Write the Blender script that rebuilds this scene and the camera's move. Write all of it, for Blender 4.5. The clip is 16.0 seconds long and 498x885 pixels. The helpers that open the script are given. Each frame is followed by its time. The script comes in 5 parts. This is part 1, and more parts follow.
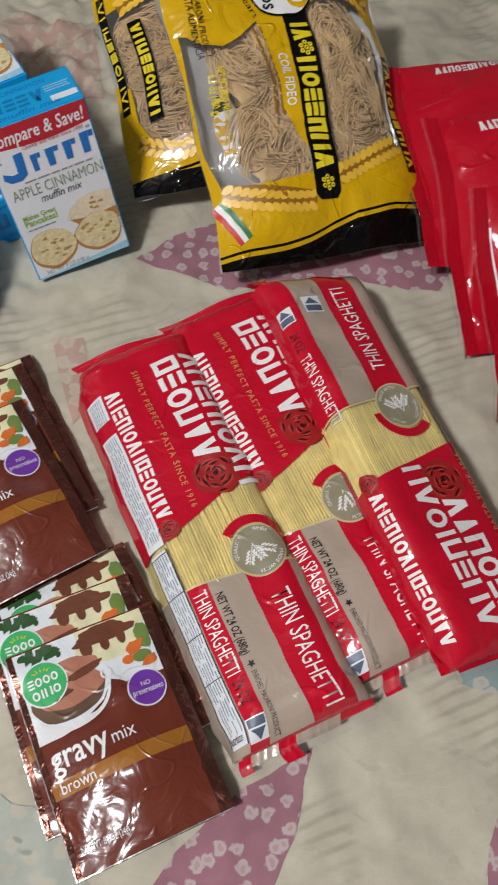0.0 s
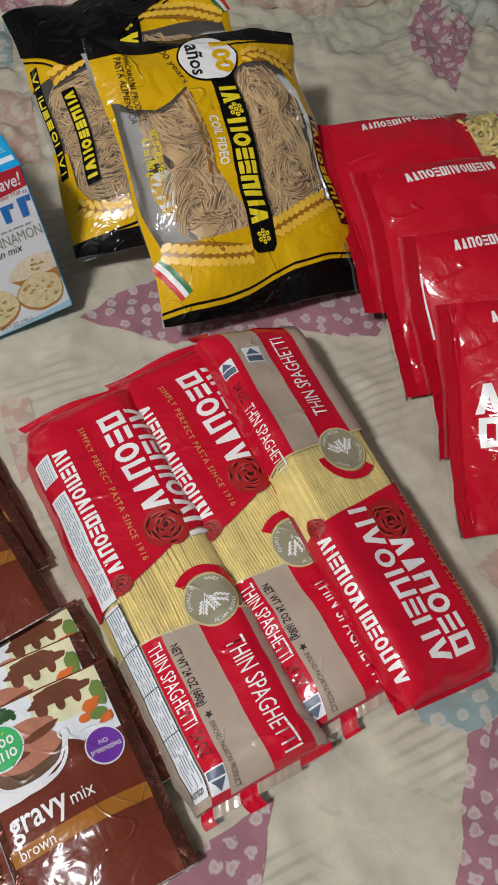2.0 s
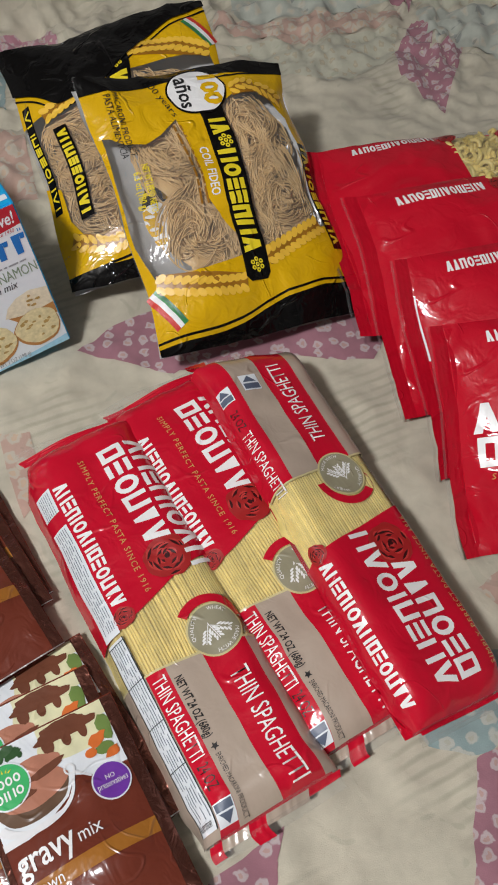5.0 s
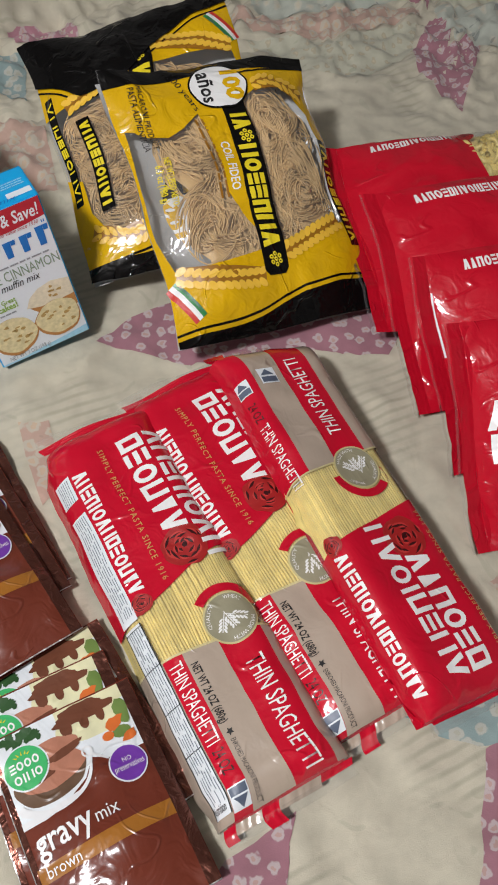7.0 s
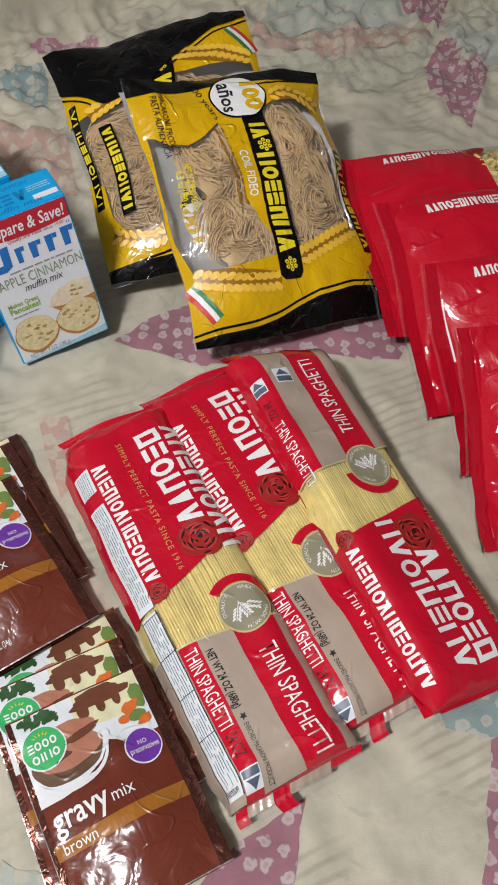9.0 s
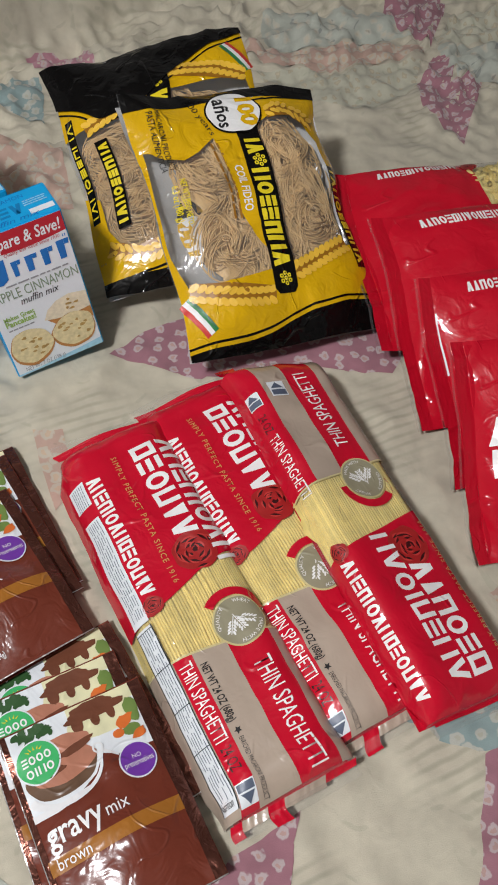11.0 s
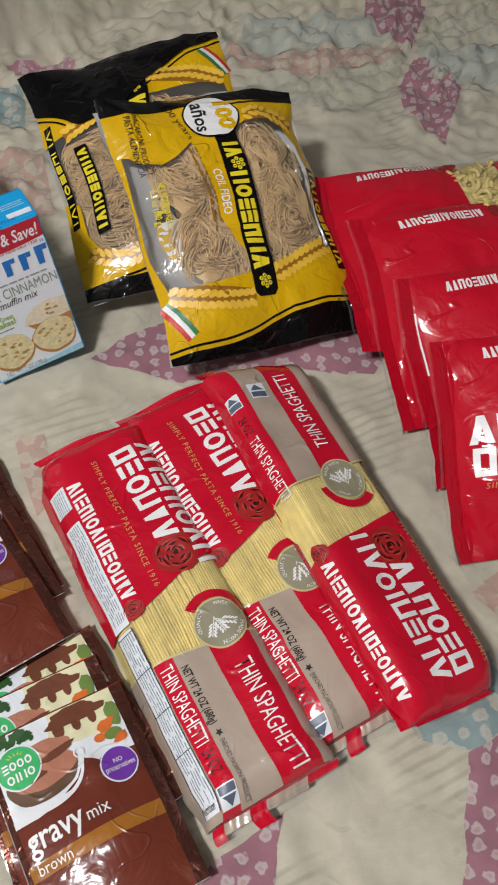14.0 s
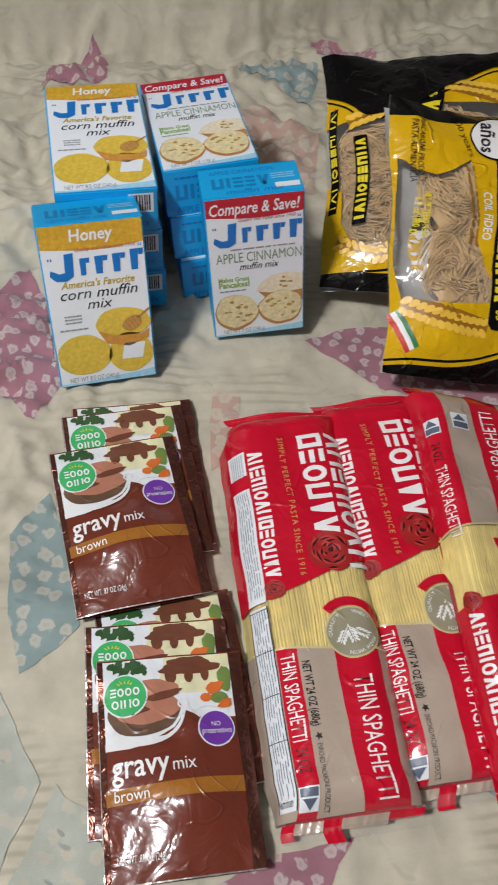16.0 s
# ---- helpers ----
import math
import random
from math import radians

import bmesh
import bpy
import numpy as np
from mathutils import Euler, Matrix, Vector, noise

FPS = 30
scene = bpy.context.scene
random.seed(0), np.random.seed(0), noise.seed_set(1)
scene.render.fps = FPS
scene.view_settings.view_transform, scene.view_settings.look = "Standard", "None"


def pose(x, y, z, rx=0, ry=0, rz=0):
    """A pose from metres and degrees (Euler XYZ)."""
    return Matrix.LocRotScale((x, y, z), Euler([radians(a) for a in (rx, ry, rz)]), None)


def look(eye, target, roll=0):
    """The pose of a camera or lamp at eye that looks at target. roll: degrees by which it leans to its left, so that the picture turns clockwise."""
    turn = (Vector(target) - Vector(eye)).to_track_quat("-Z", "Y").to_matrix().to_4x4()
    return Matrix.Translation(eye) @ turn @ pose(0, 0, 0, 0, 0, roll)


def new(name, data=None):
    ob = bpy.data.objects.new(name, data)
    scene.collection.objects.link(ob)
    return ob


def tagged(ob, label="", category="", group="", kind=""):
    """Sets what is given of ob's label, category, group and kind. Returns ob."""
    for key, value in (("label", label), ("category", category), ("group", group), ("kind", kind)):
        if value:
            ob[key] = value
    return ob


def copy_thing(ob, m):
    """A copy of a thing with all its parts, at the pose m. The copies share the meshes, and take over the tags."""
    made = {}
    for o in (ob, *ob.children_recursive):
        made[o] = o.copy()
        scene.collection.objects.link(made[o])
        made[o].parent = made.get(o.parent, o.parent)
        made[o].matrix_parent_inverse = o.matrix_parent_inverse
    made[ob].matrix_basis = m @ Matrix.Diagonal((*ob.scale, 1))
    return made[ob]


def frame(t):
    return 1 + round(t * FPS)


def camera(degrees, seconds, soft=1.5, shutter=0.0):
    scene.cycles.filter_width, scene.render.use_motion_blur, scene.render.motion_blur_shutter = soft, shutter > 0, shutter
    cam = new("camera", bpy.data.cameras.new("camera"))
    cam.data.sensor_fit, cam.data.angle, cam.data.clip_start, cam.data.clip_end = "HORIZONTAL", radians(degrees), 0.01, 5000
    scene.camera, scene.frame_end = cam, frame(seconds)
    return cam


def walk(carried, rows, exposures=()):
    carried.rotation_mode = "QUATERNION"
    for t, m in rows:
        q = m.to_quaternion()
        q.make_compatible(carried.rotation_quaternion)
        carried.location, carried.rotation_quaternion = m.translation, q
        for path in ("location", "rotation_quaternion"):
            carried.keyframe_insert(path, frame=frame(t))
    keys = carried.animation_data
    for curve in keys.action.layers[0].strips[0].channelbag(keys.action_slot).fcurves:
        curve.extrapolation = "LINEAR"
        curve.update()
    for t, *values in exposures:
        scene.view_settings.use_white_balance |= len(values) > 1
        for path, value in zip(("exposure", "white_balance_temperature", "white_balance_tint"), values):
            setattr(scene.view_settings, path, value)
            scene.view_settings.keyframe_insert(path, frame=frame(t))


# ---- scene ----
cam = camera(32.2, 16.0, soft=1.9, shutter=0.4)
PATH = [
    (0, (0.038, 0.022, 0.564), (0.062, 1.01, -1.175), 8.5),
    (0.5, (0.032, 0.018, 0.567), (0.134, 1.055, -1.14), 10.9),
    (1, (0.029, 0.016, 0.579), (0.138, 1.087, -1.107), 10.2),
    (1.5, (0.036, 0.021, 0.568), (0.14, 1.111, -1.106), 9.3),
    (2, (0.047, 0.019, 0.573), (0.151, 1.108, -1.101), 9.1),
    (2.5, (0.043, 0.013, 0.574), (0.143, 1.116, -1.092), 8.9),
    (3, (0.041, 0.024, 0.568), (0.124, 1.142, -1.088), 8.3),
    (3.5, (0.048, 0.023, 0.573), (0.126, 1.147, -1.079), 7.2),
    (4, (0.055, 0.027, 0.575), (0.138, 1.167, -1.067), 6.0),
    (6.5, (0.047, 0.013, 0.583), (0.121, 1.125, -1.079), 6.5),
    (7, (0.043, 0.016, 0.584), (0.118, 1.132, -1.073), 6.9),
    (7.5, (0.04, 0.018, 0.581), (0.113, 1.149, -1.067), 7.0),
    (8, (0.042, 0.015, 0.581), (0.122, 1.15, -1.064), 7.4),
    (8.5, (0.041, 0.004, 0.587), (0.122, 1.144, -1.054), 7.6),
    (9, (0.031, -0.008, 0.589), (0.107, 1.143, -1.046), 7.9),
    (11.5, (0.029, -0.009, 0.593), (0.122, 1.17, -1.019), 8.6),
    (12, (0.037, -0.012, 0.597), (0.136, 1.173, -1.011), 8.3),
    (12.5, (0.045, -0.013, 0.6), (0.147, 1.175, -1.006), 8.1),
    (13, (0.045, -0.007, 0.598), (0.145, 1.182, -1.007), 7.9),
    (13.5, (0.048, -0.005, 0.594), (0.147, 1.183, -1.013), 7.6),
    (14, (0.042, -0.01, 0.591), (0.139, 1.174, -1.018), 7.9),
    (14.5, (0.022, -0.015, 0.585), (0.099, 1.179, -1.018), 10.1),
    (15, (0.022, -0.017, 0.598), (-0.036, 1.164, -1.015), 11.7),
    (15.5, (0.039, -0.02, 0.603), (-0.175, 1.106, -1.035), 10.9),
    (16, (0.021, -0.017, 0.586), (-0.234, 1.093, -1.059), 11.9),
]
EXPOSURES = [(0, -0.17), (2, -0.18), (4, -0.15), (6.5, 0.02), (9, 0.02), (12.5, -0.05), (14.5, -0.04), (16, -0.12)]
walk(cam, [(t, look(eye, target, roll)) for t, eye, target, roll in PATH], EXPOSURES)

# ---------------- light: one ceiling lamp, bounced by plain walls added out of view ---
world = bpy.data.worlds.new("room_air")
world.use_nodes = True
world.node_tree.nodes["Background"].inputs[0].default_value = (0.9, 0.95, 1.0, 1)
world.node_tree.nodes["Background"].inputs[1].default_value = 0.1
scene.world = world
bulb = bpy.data.lights.new("ceiling_bulb", "POINT")
bulb.energy, bulb.shadow_soft_size, bulb.color = 97.0, 0.08, (0.97, 0.985, 1.02)
new("ceiling_bulb", bulb).location = (-0.52, -0.45, 1.46)


# ---------------- materials ----------------
def mat(name, color, rough=0.5, metal=0.0, vary=0.12, grain=60.0, bump=0.0, bump_scale=200.0, coat=0.0, large=9.0, wrinkle=0.0, wrinkle_scale=45.0, each=0.0):
    """A surface with two scales of colour variation, a fine relief and, for films, larger creases."""
    m = bpy.data.materials.new(name)
    m.use_nodes = True
    n, l = m.node_tree.nodes, m.node_tree.links
    b = n["Principled BSDF"]
    b.inputs["Roughness"].default_value, b.inputs["Metallic"].default_value = rough, metal
    b.inputs["Coat Weight"].default_value, b.inputs["Coat Roughness"].default_value = coat, 0.12
    co = n.new("ShaderNodeTexCoord")
    big, fine = n.new("ShaderNodeTexNoise"), n.new("ShaderNodeTexNoise")
    big.inputs["Scale"].default_value, fine.inputs["Scale"].default_value = large, grain
    fine.inputs["Detail"].default_value = 4
    for t in (big, fine):
        l.new(co.outputs["Object"], t.inputs["Vector"])
    add = n.new("ShaderNodeMath")
    add.operation = "ADD"
    l.new(big.outputs["Fac"], add.inputs[0]), l.new(fine.outputs["Fac"], add.inputs[1])
    ramp = n.new("ShaderNodeMapRange")
    ramp.inputs["From Min"].default_value, ramp.inputs["From Max"].default_value = 0.6, 1.4
    ramp.inputs["To Min"].default_value, ramp.inputs["To Max"].default_value = 1 - vary, 1 + vary
    l.new(add.outputs[0], ramp.inputs["Value"])
    mix = n.new("ShaderNodeVectorMath")
    mix.operation = "SCALE"
    mix.inputs[0].default_value = color
    tone = ramp.outputs["Result"]
    if each:        # alike pieces differ a little in tone
        info, span, mul = n.new("ShaderNodeObjectInfo"), n.new("ShaderNodeMapRange"), n.new("ShaderNodeMath")
        span.inputs["To Min"].default_value, span.inputs["To Max"].default_value = 1 - each, 1 + each
        mul.operation = "MULTIPLY"
        l.new(info.outputs["Random"], span.inputs["Value"])
        l.new(tone, mul.inputs[0]), l.new(span.outputs["Result"], mul.inputs[1])
        tone = mul.outputs[0]
    l.new(tone, mix.inputs["Scale"])
    l.new(mix.outputs["Vector"], b.inputs["Base Color"])
    last = None
    for amount, size, detail in ((bump, bump_scale, 3), (wrinkle, wrinkle_scale, 2)):
        if amount:
            t, bp = n.new("ShaderNodeTexNoise"), n.new("ShaderNodeBump")
            t.inputs["Scale"].default_value, t.inputs["Detail"].default_value = size, detail
            if size == wrinkle_scale and amount == wrinkle:
                t.inputs["Distortion"].default_value = 1.2
            l.new(co.outputs["Object"], t.inputs["Vector"])
            bp.inputs["Strength"].default_value, bp.inputs["Distance"].default_value = amount, 0.002
            l.new(t.outputs["Fac"], bp.inputs["Height"])
            if last:
                l.new(last, bp.inputs["Normal"])
            last = bp.outputs["Normal"]
    if last:
        l.new(last, b.inputs["Normal"])
    return m


def crinkle(m, amount, onto, scale=20.0):
    """Sparse sharp creases of a stiff film, laid over the relief that the surface has."""
    n, l = m.node_tree.nodes, m.node_tree.links
    co, t, k, bp = (n.new("ShaderNode" + s) for s in ("TexCoord", "TexNoise", "TexNoise", "Bump"))
    off, mag, line, some, mul = (n.new("ShaderNode" + s) for s in ("Math", "Math", "MapRange", "MapRange", "Math"))
    t.inputs["Scale"].default_value, t.inputs["Detail"].default_value, t.inputs["Distortion"].default_value = scale, 1, 0.8
    k.inputs["Scale"].default_value, k.inputs["Detail"].default_value = scale * 1.4, 1
    l.new(co.outputs["Object"], t.inputs["Vector"]), l.new(co.outputs["Object"], k.inputs["Vector"])
    off.operation, mag.operation, mul.operation = "SUBTRACT", "ABSOLUTE", "MULTIPLY"
    off.inputs[1].default_value = 0.5
    l.new(t.outputs["Fac"], off.inputs[0]), l.new(off.outputs[0], mag.inputs[0]), l.new(mag.outputs[0], line.inputs["Value"])
    line.inputs["From Max"].default_value, line.inputs["To Min"].default_value, line.inputs["To Max"].default_value = 0.024, 1, 0
    line.interpolation_type = "SMOOTHSTEP"
    some.inputs["From Min"].default_value, some.inputs["From Max"].default_value = 0.50, 0.62
    l.new(k.outputs["Fac"], some.inputs["Value"])
    l.new(line.outputs["Result"], mul.inputs[0]), l.new(some.outputs["Result"], mul.inputs[1])
    l.new(mul.outputs[0], bp.inputs["Height"])
    bp.inputs["Strength"].default_value, bp.inputs["Distance"].default_value = amount, 0.0025
    for socket in onto:
        if socket.links:
            l.new(socket.links[0].from_socket, bp.inputs["Normal"])
        l.new(bp.outputs["Normal"], socket)
    return m


def film_print(name, color, rough=0.22, vary=0.07, wrinkle=0.5, coat=0.4, crease=0.35):
    """Ink on thin plastic film: shiny, softly creased."""
    m = mat(name, color, rough, vary=vary, coat=coat, wrinkle=wrinkle, wrinkle_scale=48.0, bump=0.05, bump_scale=420.0)
    return crinkle(m, crease, [m.node_tree.nodes["Principled BSDF"].inputs["Normal"]])


def clear_film(name, rough=0.08):
    m = bpy.data.materials.new(name)
    m.use_nodes = True
    n, l = m.node_tree.nodes, m.node_tree.links
    out = n["Material Output"]
    n.remove(n["Principled BSDF"])
    see, shine, mix, fr = (n.new("ShaderNode" + k) for k in ("BsdfTransparent", "BsdfGlossy", "MixShader", "Fresnel"))
    see.inputs["Color"].default_value = (0.95, 0.95, 0.94, 1)
    shine.inputs["Roughness"].default_value = rough
    co, t, bp = n.new("ShaderNodeTexCoord"), n.new("ShaderNodeTexNoise"), n.new("ShaderNodeBump")
    t.inputs["Scale"].default_value, t.inputs["Distortion"].default_value = 52, 1.5
    bp.inputs["Strength"].default_value, bp.inputs["Distance"].default_value = 0.6, 0.002
    l.new(co.outputs["Object"], t.inputs["Vector"]), l.new(t.outputs["Fac"], bp.inputs["Height"])
    l.new(bp.outputs["Normal"], shine.inputs["Normal"]), l.new(bp.outputs["Normal"], fr.inputs["Normal"])
    fr.inputs["IOR"].default_value = 1.42
    crinkle(m, 0.75, [shine.inputs["Normal"], fr.inputs["Normal"]], 26.0)
    haze, veil = n.new("ShaderNodeBsdfDiffuse"), n.new("ShaderNodeMixShader")
    haze.inputs["Color"].default_value, veil.inputs[0].default_value = (0.8, 0.79, 0.77, 1), 0.07
    l.new(see.outputs[0], veil.inputs[1]), l.new(haze.outputs[0], veil.inputs[2])
    l.new(fr.outputs[0], mix.inputs[0]), l.new(veil.outputs[0], mix.inputs[1]), l.new(shine.outputs[0], mix.inputs[2])
    l.new(mix.outputs[0], out.inputs["Surface"])
    return m


def cloth(name, base, flower=None, scale=60.0, amount=0.36, leaf=None, stripes=False):
    """Quilt cotton: weave, faint mottling and, where given, a printed scatter of blossoms or faded stripes."""
    m = mat(name, base, 0.9, vary=0.13, grain=90, bump=0.2, bump_scale=1300, large=16, wrinkle=0.4, wrinkle_scale=42)
    n, l = m.node_tree.nodes, m.node_tree.links
    b = n["Principled BSDF"]
    b.inputs["Sheen Weight"].default_value = 0.15
    src = b.inputs["Base Color"].links[0].from_socket
    co = n.new("ShaderNodeTexCoord")

    def blend(mask, color):
        nonlocal src
        mx = n.new("ShaderNodeMix")
        mx.data_type = "RGBA"
        l.new(mask, mx.inputs["Factor"]), l.new(src, mx.inputs["A"])
        mx.inputs["B"].default_value = (*color, 1)
        src = mx.outputs["Result"]
    if flower:
        warp, add = n.new("ShaderNodeTexNoise"), n.new("ShaderNodeVectorMath")
        warp.inputs["Scale"].default_value = scale * 2.2
        sc = n.new("ShaderNodeVectorMath")
        sc.operation = "SCALE"
        sc.inputs["Scale"].default_value = 0.55 / scale
        l.new(co.outputs["Object"], warp.inputs["Vector"]), l.new(warp.outputs["Color"], sc.inputs[0])
        l.new(co.outputs["Object"], add.inputs[0]), l.new(sc.outputs["Vector"], add.inputs[1])
        for k, (size, lim, col) in enumerate(((scale, amount, flower), (scale, amount * 0.42, tuple(0.75 * c + 0.25 * d for c, d in zip(base, (0.8, 0.5, 0.2)))))):
            v, r = n.new("ShaderNodeTexVoronoi"), n.new("ShaderNodeMapRange")
            v.voronoi_dimensions = "2D"
            v.inputs["Scale"].default_value, v.inputs["Randomness"].default_value = size, 0.75
            l.new(add.outputs["Vector"], v.inputs["Vector"])
            l.new(v.outputs["Distance"], r.inputs["Value"])
            r.inputs["From Min"].default_value, r.inputs["From Max"].default_value = lim, lim * 0.8
            r.inputs["To Max"].default_value = 0.85 if k == 0 else 0.6
            blend(r.outputs["Result"], col)
    if leaf:
        t, r = n.new("ShaderNodeTexNoise"), n.new("ShaderNodeMapRange")
        t.inputs["Scale"].default_value, t.inputs["Detail"].default_value, t.inputs["Distortion"].default_value = 22, 1, 2.5
        l.new(co.outputs["Object"], t.inputs["Vector"]), l.new(t.outputs["Fac"], r.inputs["Value"])
        r.inputs["From Min"].default_value, r.inputs["From Max"].default_value, r.inputs["To Max"].default_value = 0.655, 0.69, 0.5
        blend(r.outputs["Result"], leaf)
    if stripes:
        w, t, r, q, mu = (n.new("ShaderNode" + k) for k in ("TexWave", "TexNoise", "MapRange", "MapRange", "Math"))
        turn = n.new("ShaderNodeMapping")
        turn.inputs["Rotation"].default_value = (0, 0, radians(62))
        l.new(co.outputs["Object"], turn.inputs["Vector"]), l.new(turn.outputs["Vector"], w.inputs["Vector"])
        w.inputs["Scale"].default_value, w.inputs["Distortion"].default_value, w.inputs["Detail"].default_value = 34, 1.2, 2
        t.inputs["Scale"].default_value = 9.0
        l.new(co.outputs["Object"], t.inputs["Vector"])
        l.new(t.outputs["Fac"], r.inputs["Value"]), l.new(w.outputs["Fac"], q.inputs["Value"])
        r.inputs["From Min"].default_value, r.inputs["From Max"].default_value = 0.5, 0.6
        q.inputs["From Min"].default_value, q.inputs["To Max"].default_value = 0.45, 0.55
        mu.operation = "MULTIPLY"
        l.new(r.outputs["Result"], mu.inputs[0]), l.new(q.outputs["Result"], mu.inputs[1])
        blend(mu.outputs[0], (0.31, 0.285, 0.21))
    l.new(src, b.inputs["Base Color"])
    return m


CREAM = cloth("cream_cotton", (0.505, 0.455, 0.352), leaf=(0.40, 0.37, 0.28), stripes=True)
MAUVE = cloth("mauve_print", (0.32, 0.145, 0.175), (0.50, 0.42, 0.41), 72, 0.33)
PINK = cloth("pink_print", (0.42, 0.20, 0.24), (0.50, 0.42, 0.40), 72, 0.34)
TEAL = cloth("teal_print", (0.23, 0.30, 0.29), (0.46, 0.44, 0.38), 64, 0.34, leaf=(0.16, 0.2, 0.21))
PALE = cloth("pale_teal_print", (0.405, 0.415, 0.355), (0.48, 0.45, 0.37), 58, 0.3, leaf=(0.12, 0.13, 0.14))
PEACH = cloth("peach_print", (0.47, 0.315, 0.25), (0.50, 0.45, 0.36), 64, 0.40, leaf=(0.33, 0.24, 0.19))
SAGE_CLOTH = cloth("sage_print", (0.47, 0.45, 0.35), (0.42, 0.36, 0.26), 70, 0.26, leaf=(0.33, 0.34, 0.25))
WALL = mat("wall_paint", (0.25, 0.24, 0.225), 0.85, bump=0.2, bump_scale=90)
FLOOR = mat("brown_carpet", (0.2, 0.16, 0.12), 0.95, vary=0.3, bump=0.8, bump_scale=300)
MATTRESS = mat("mattress_ticking", (0.62, 0.6, 0.55), 0.9, bump=0.3)

RED = film_print("red_film", (0.53, 0.006, 0.024), 0.12, wrinkle=0.6, coat=0.0)
RED_BAG = film_print("red_bag_film", (0.50, 0.006, 0.020), 0.085, wrinkle=0.6, coat=0.0)
TAN = film_print("tan_film", (0.42, 0.33, 0.26))
WHITE_INK = film_print("white_ink", (0.82, 0.80, 0.78), 0.4, 0.03)
LABEL_WHITE = film_print("label_white", (0.74, 0.76, 0.78), 0.4, 0.03)
BLACK_INK = film_print("black_ink", (0.012, 0.011, 0.012), 0.3)
GREY_INK = film_print("grey_ink", (0.09, 0.11, 0.16), 0.4)
GOLD_INK = film_print("gold_ink", (0.55, 0.33, 0.10), 0.4)
ROSE_RED = film_print("rose_ink", (0.36, 0.014, 0.014), 0.4)
PETAL_SHADE = film_print("rose_shadow_ink", (0.035, 0.002, 0.003), 0.4)
ROSE_LIGHT = film_print("rose_highlight_ink", (0.52, 0.04, 0.035), 0.4)
OLIVE = film_print("olive_seal_ink", (0.29, 0.26, 0.17), 0.35)
SEAL_RIM = film_print("pale_gold_ink", (0.58, 0.49, 0.24), 0.35)
FILM = clear_film("clear_film")
PASTA = mat("dry_semolina", (0.70, 0.55, 0.185), 0.4, vary=0.16, grain=120, large=30, each=0.12)
FIDEO = mat("dry_fine_noodle", (0.61, 0.40, 0.178), 0.5, vary=0.22, grain=90, large=24)
YELLOW = film_print("yellow_film", (0.68, 0.39, 0.005), 0.09, wrinkle=1.0, coat=0.0, crease=0.55)
YELLOW_INK = film_print("lemon_ink", (0.80, 0.62, 0.02), 0.3)
BLACK = film_print("black_film", (0.004, 0.0036, 0.0036), 0.07, wrinkle=1.0, coat=0.0, crease=0.7)
BLACK.node_tree.nodes["Principled BSDF"].inputs["Specular IOR Level"].default_value = 0.38
GREEN_INK = film_print("green_ink", (0.02, 0.22, 0.05), 0.35)
FLAG_RED = film_print("flag_red_ink", (0.6, 0.03, 0.02), 0.35)
WHEAT_INK = film_print("wheat_ink", (0.84, 0.50, 0.05), 0.35)
WHEAT_DARK = film_print("wheat_shadow_ink", (0.33, 0.14, 0.01), 0.35)
BROWN = film_print("brown_film", (0.150, 0.031, 0.017), 0.20, wrinkle=0.9, coat=0.45, crease=0.35)
DARK_BROWN = film_print("dark_brown_film", (0.050, 0.010, 0.007), 0.10, wrinkle=1.0, crease=0.9)
SEAL_FOIL = mat("brown_foil_seal", (0.17, 0.060, 0.042), 0.26, 0.75, vary=0.1, wrinkle=0.8, wrinkle_scale=110)
BAND = film_print("amber_band_ink", (0.34, 0.13, 0.02), 0.26, wrinkle=0.9)
FOIL = mat("silver_foil", (0.72, 0.70, 0.68), 0.3, 0.85, vary=0.05, wrinkle=0.6, wrinkle_scale=90)
LOGO_GREEN = film_print("logo_green_ink", (0.05, 0.42, 0.13), 0.3)
PURPLE = film_print("purple_ink", (0.16, 0.04, 0.34), 0.3)
POTATO = film_print("potato_ink", (0.74, 0.70, 0.44), 0.3, 0.2)
GRAVY = film_print("gravy_ink", (0.16, 0.055, 0.03), 0.25, 0.2)
MEAT = film_print("meat_ink", (0.46, 0.19, 0.12), 0.3, 0.25)
CRUST = film_print("crust_ink", (0.13, 0.07, 0.04), 0.35, 0.4)
PARSLEY = film_print("parsley_ink", (0.03, 0.085, 0.025), 0.35, 0.3)
CARROT = film_print("carrot_ink", (0.66, 0.15, 0.03), 0.3, 0.2)
BEAN = film_print("bean_ink", (0.16, 0.24, 0.06), 0.3, 0.25)
DISH = film_print("dish_white_ink", (0.75, 0.74, 0.74), 0.3, 0.05)


def card(name, color, vary=0.03, rough=0.42):
    return mat(name, color, rough, vary=vary, grain=300, bump=0.06, bump_scale=700, coat=0.15)


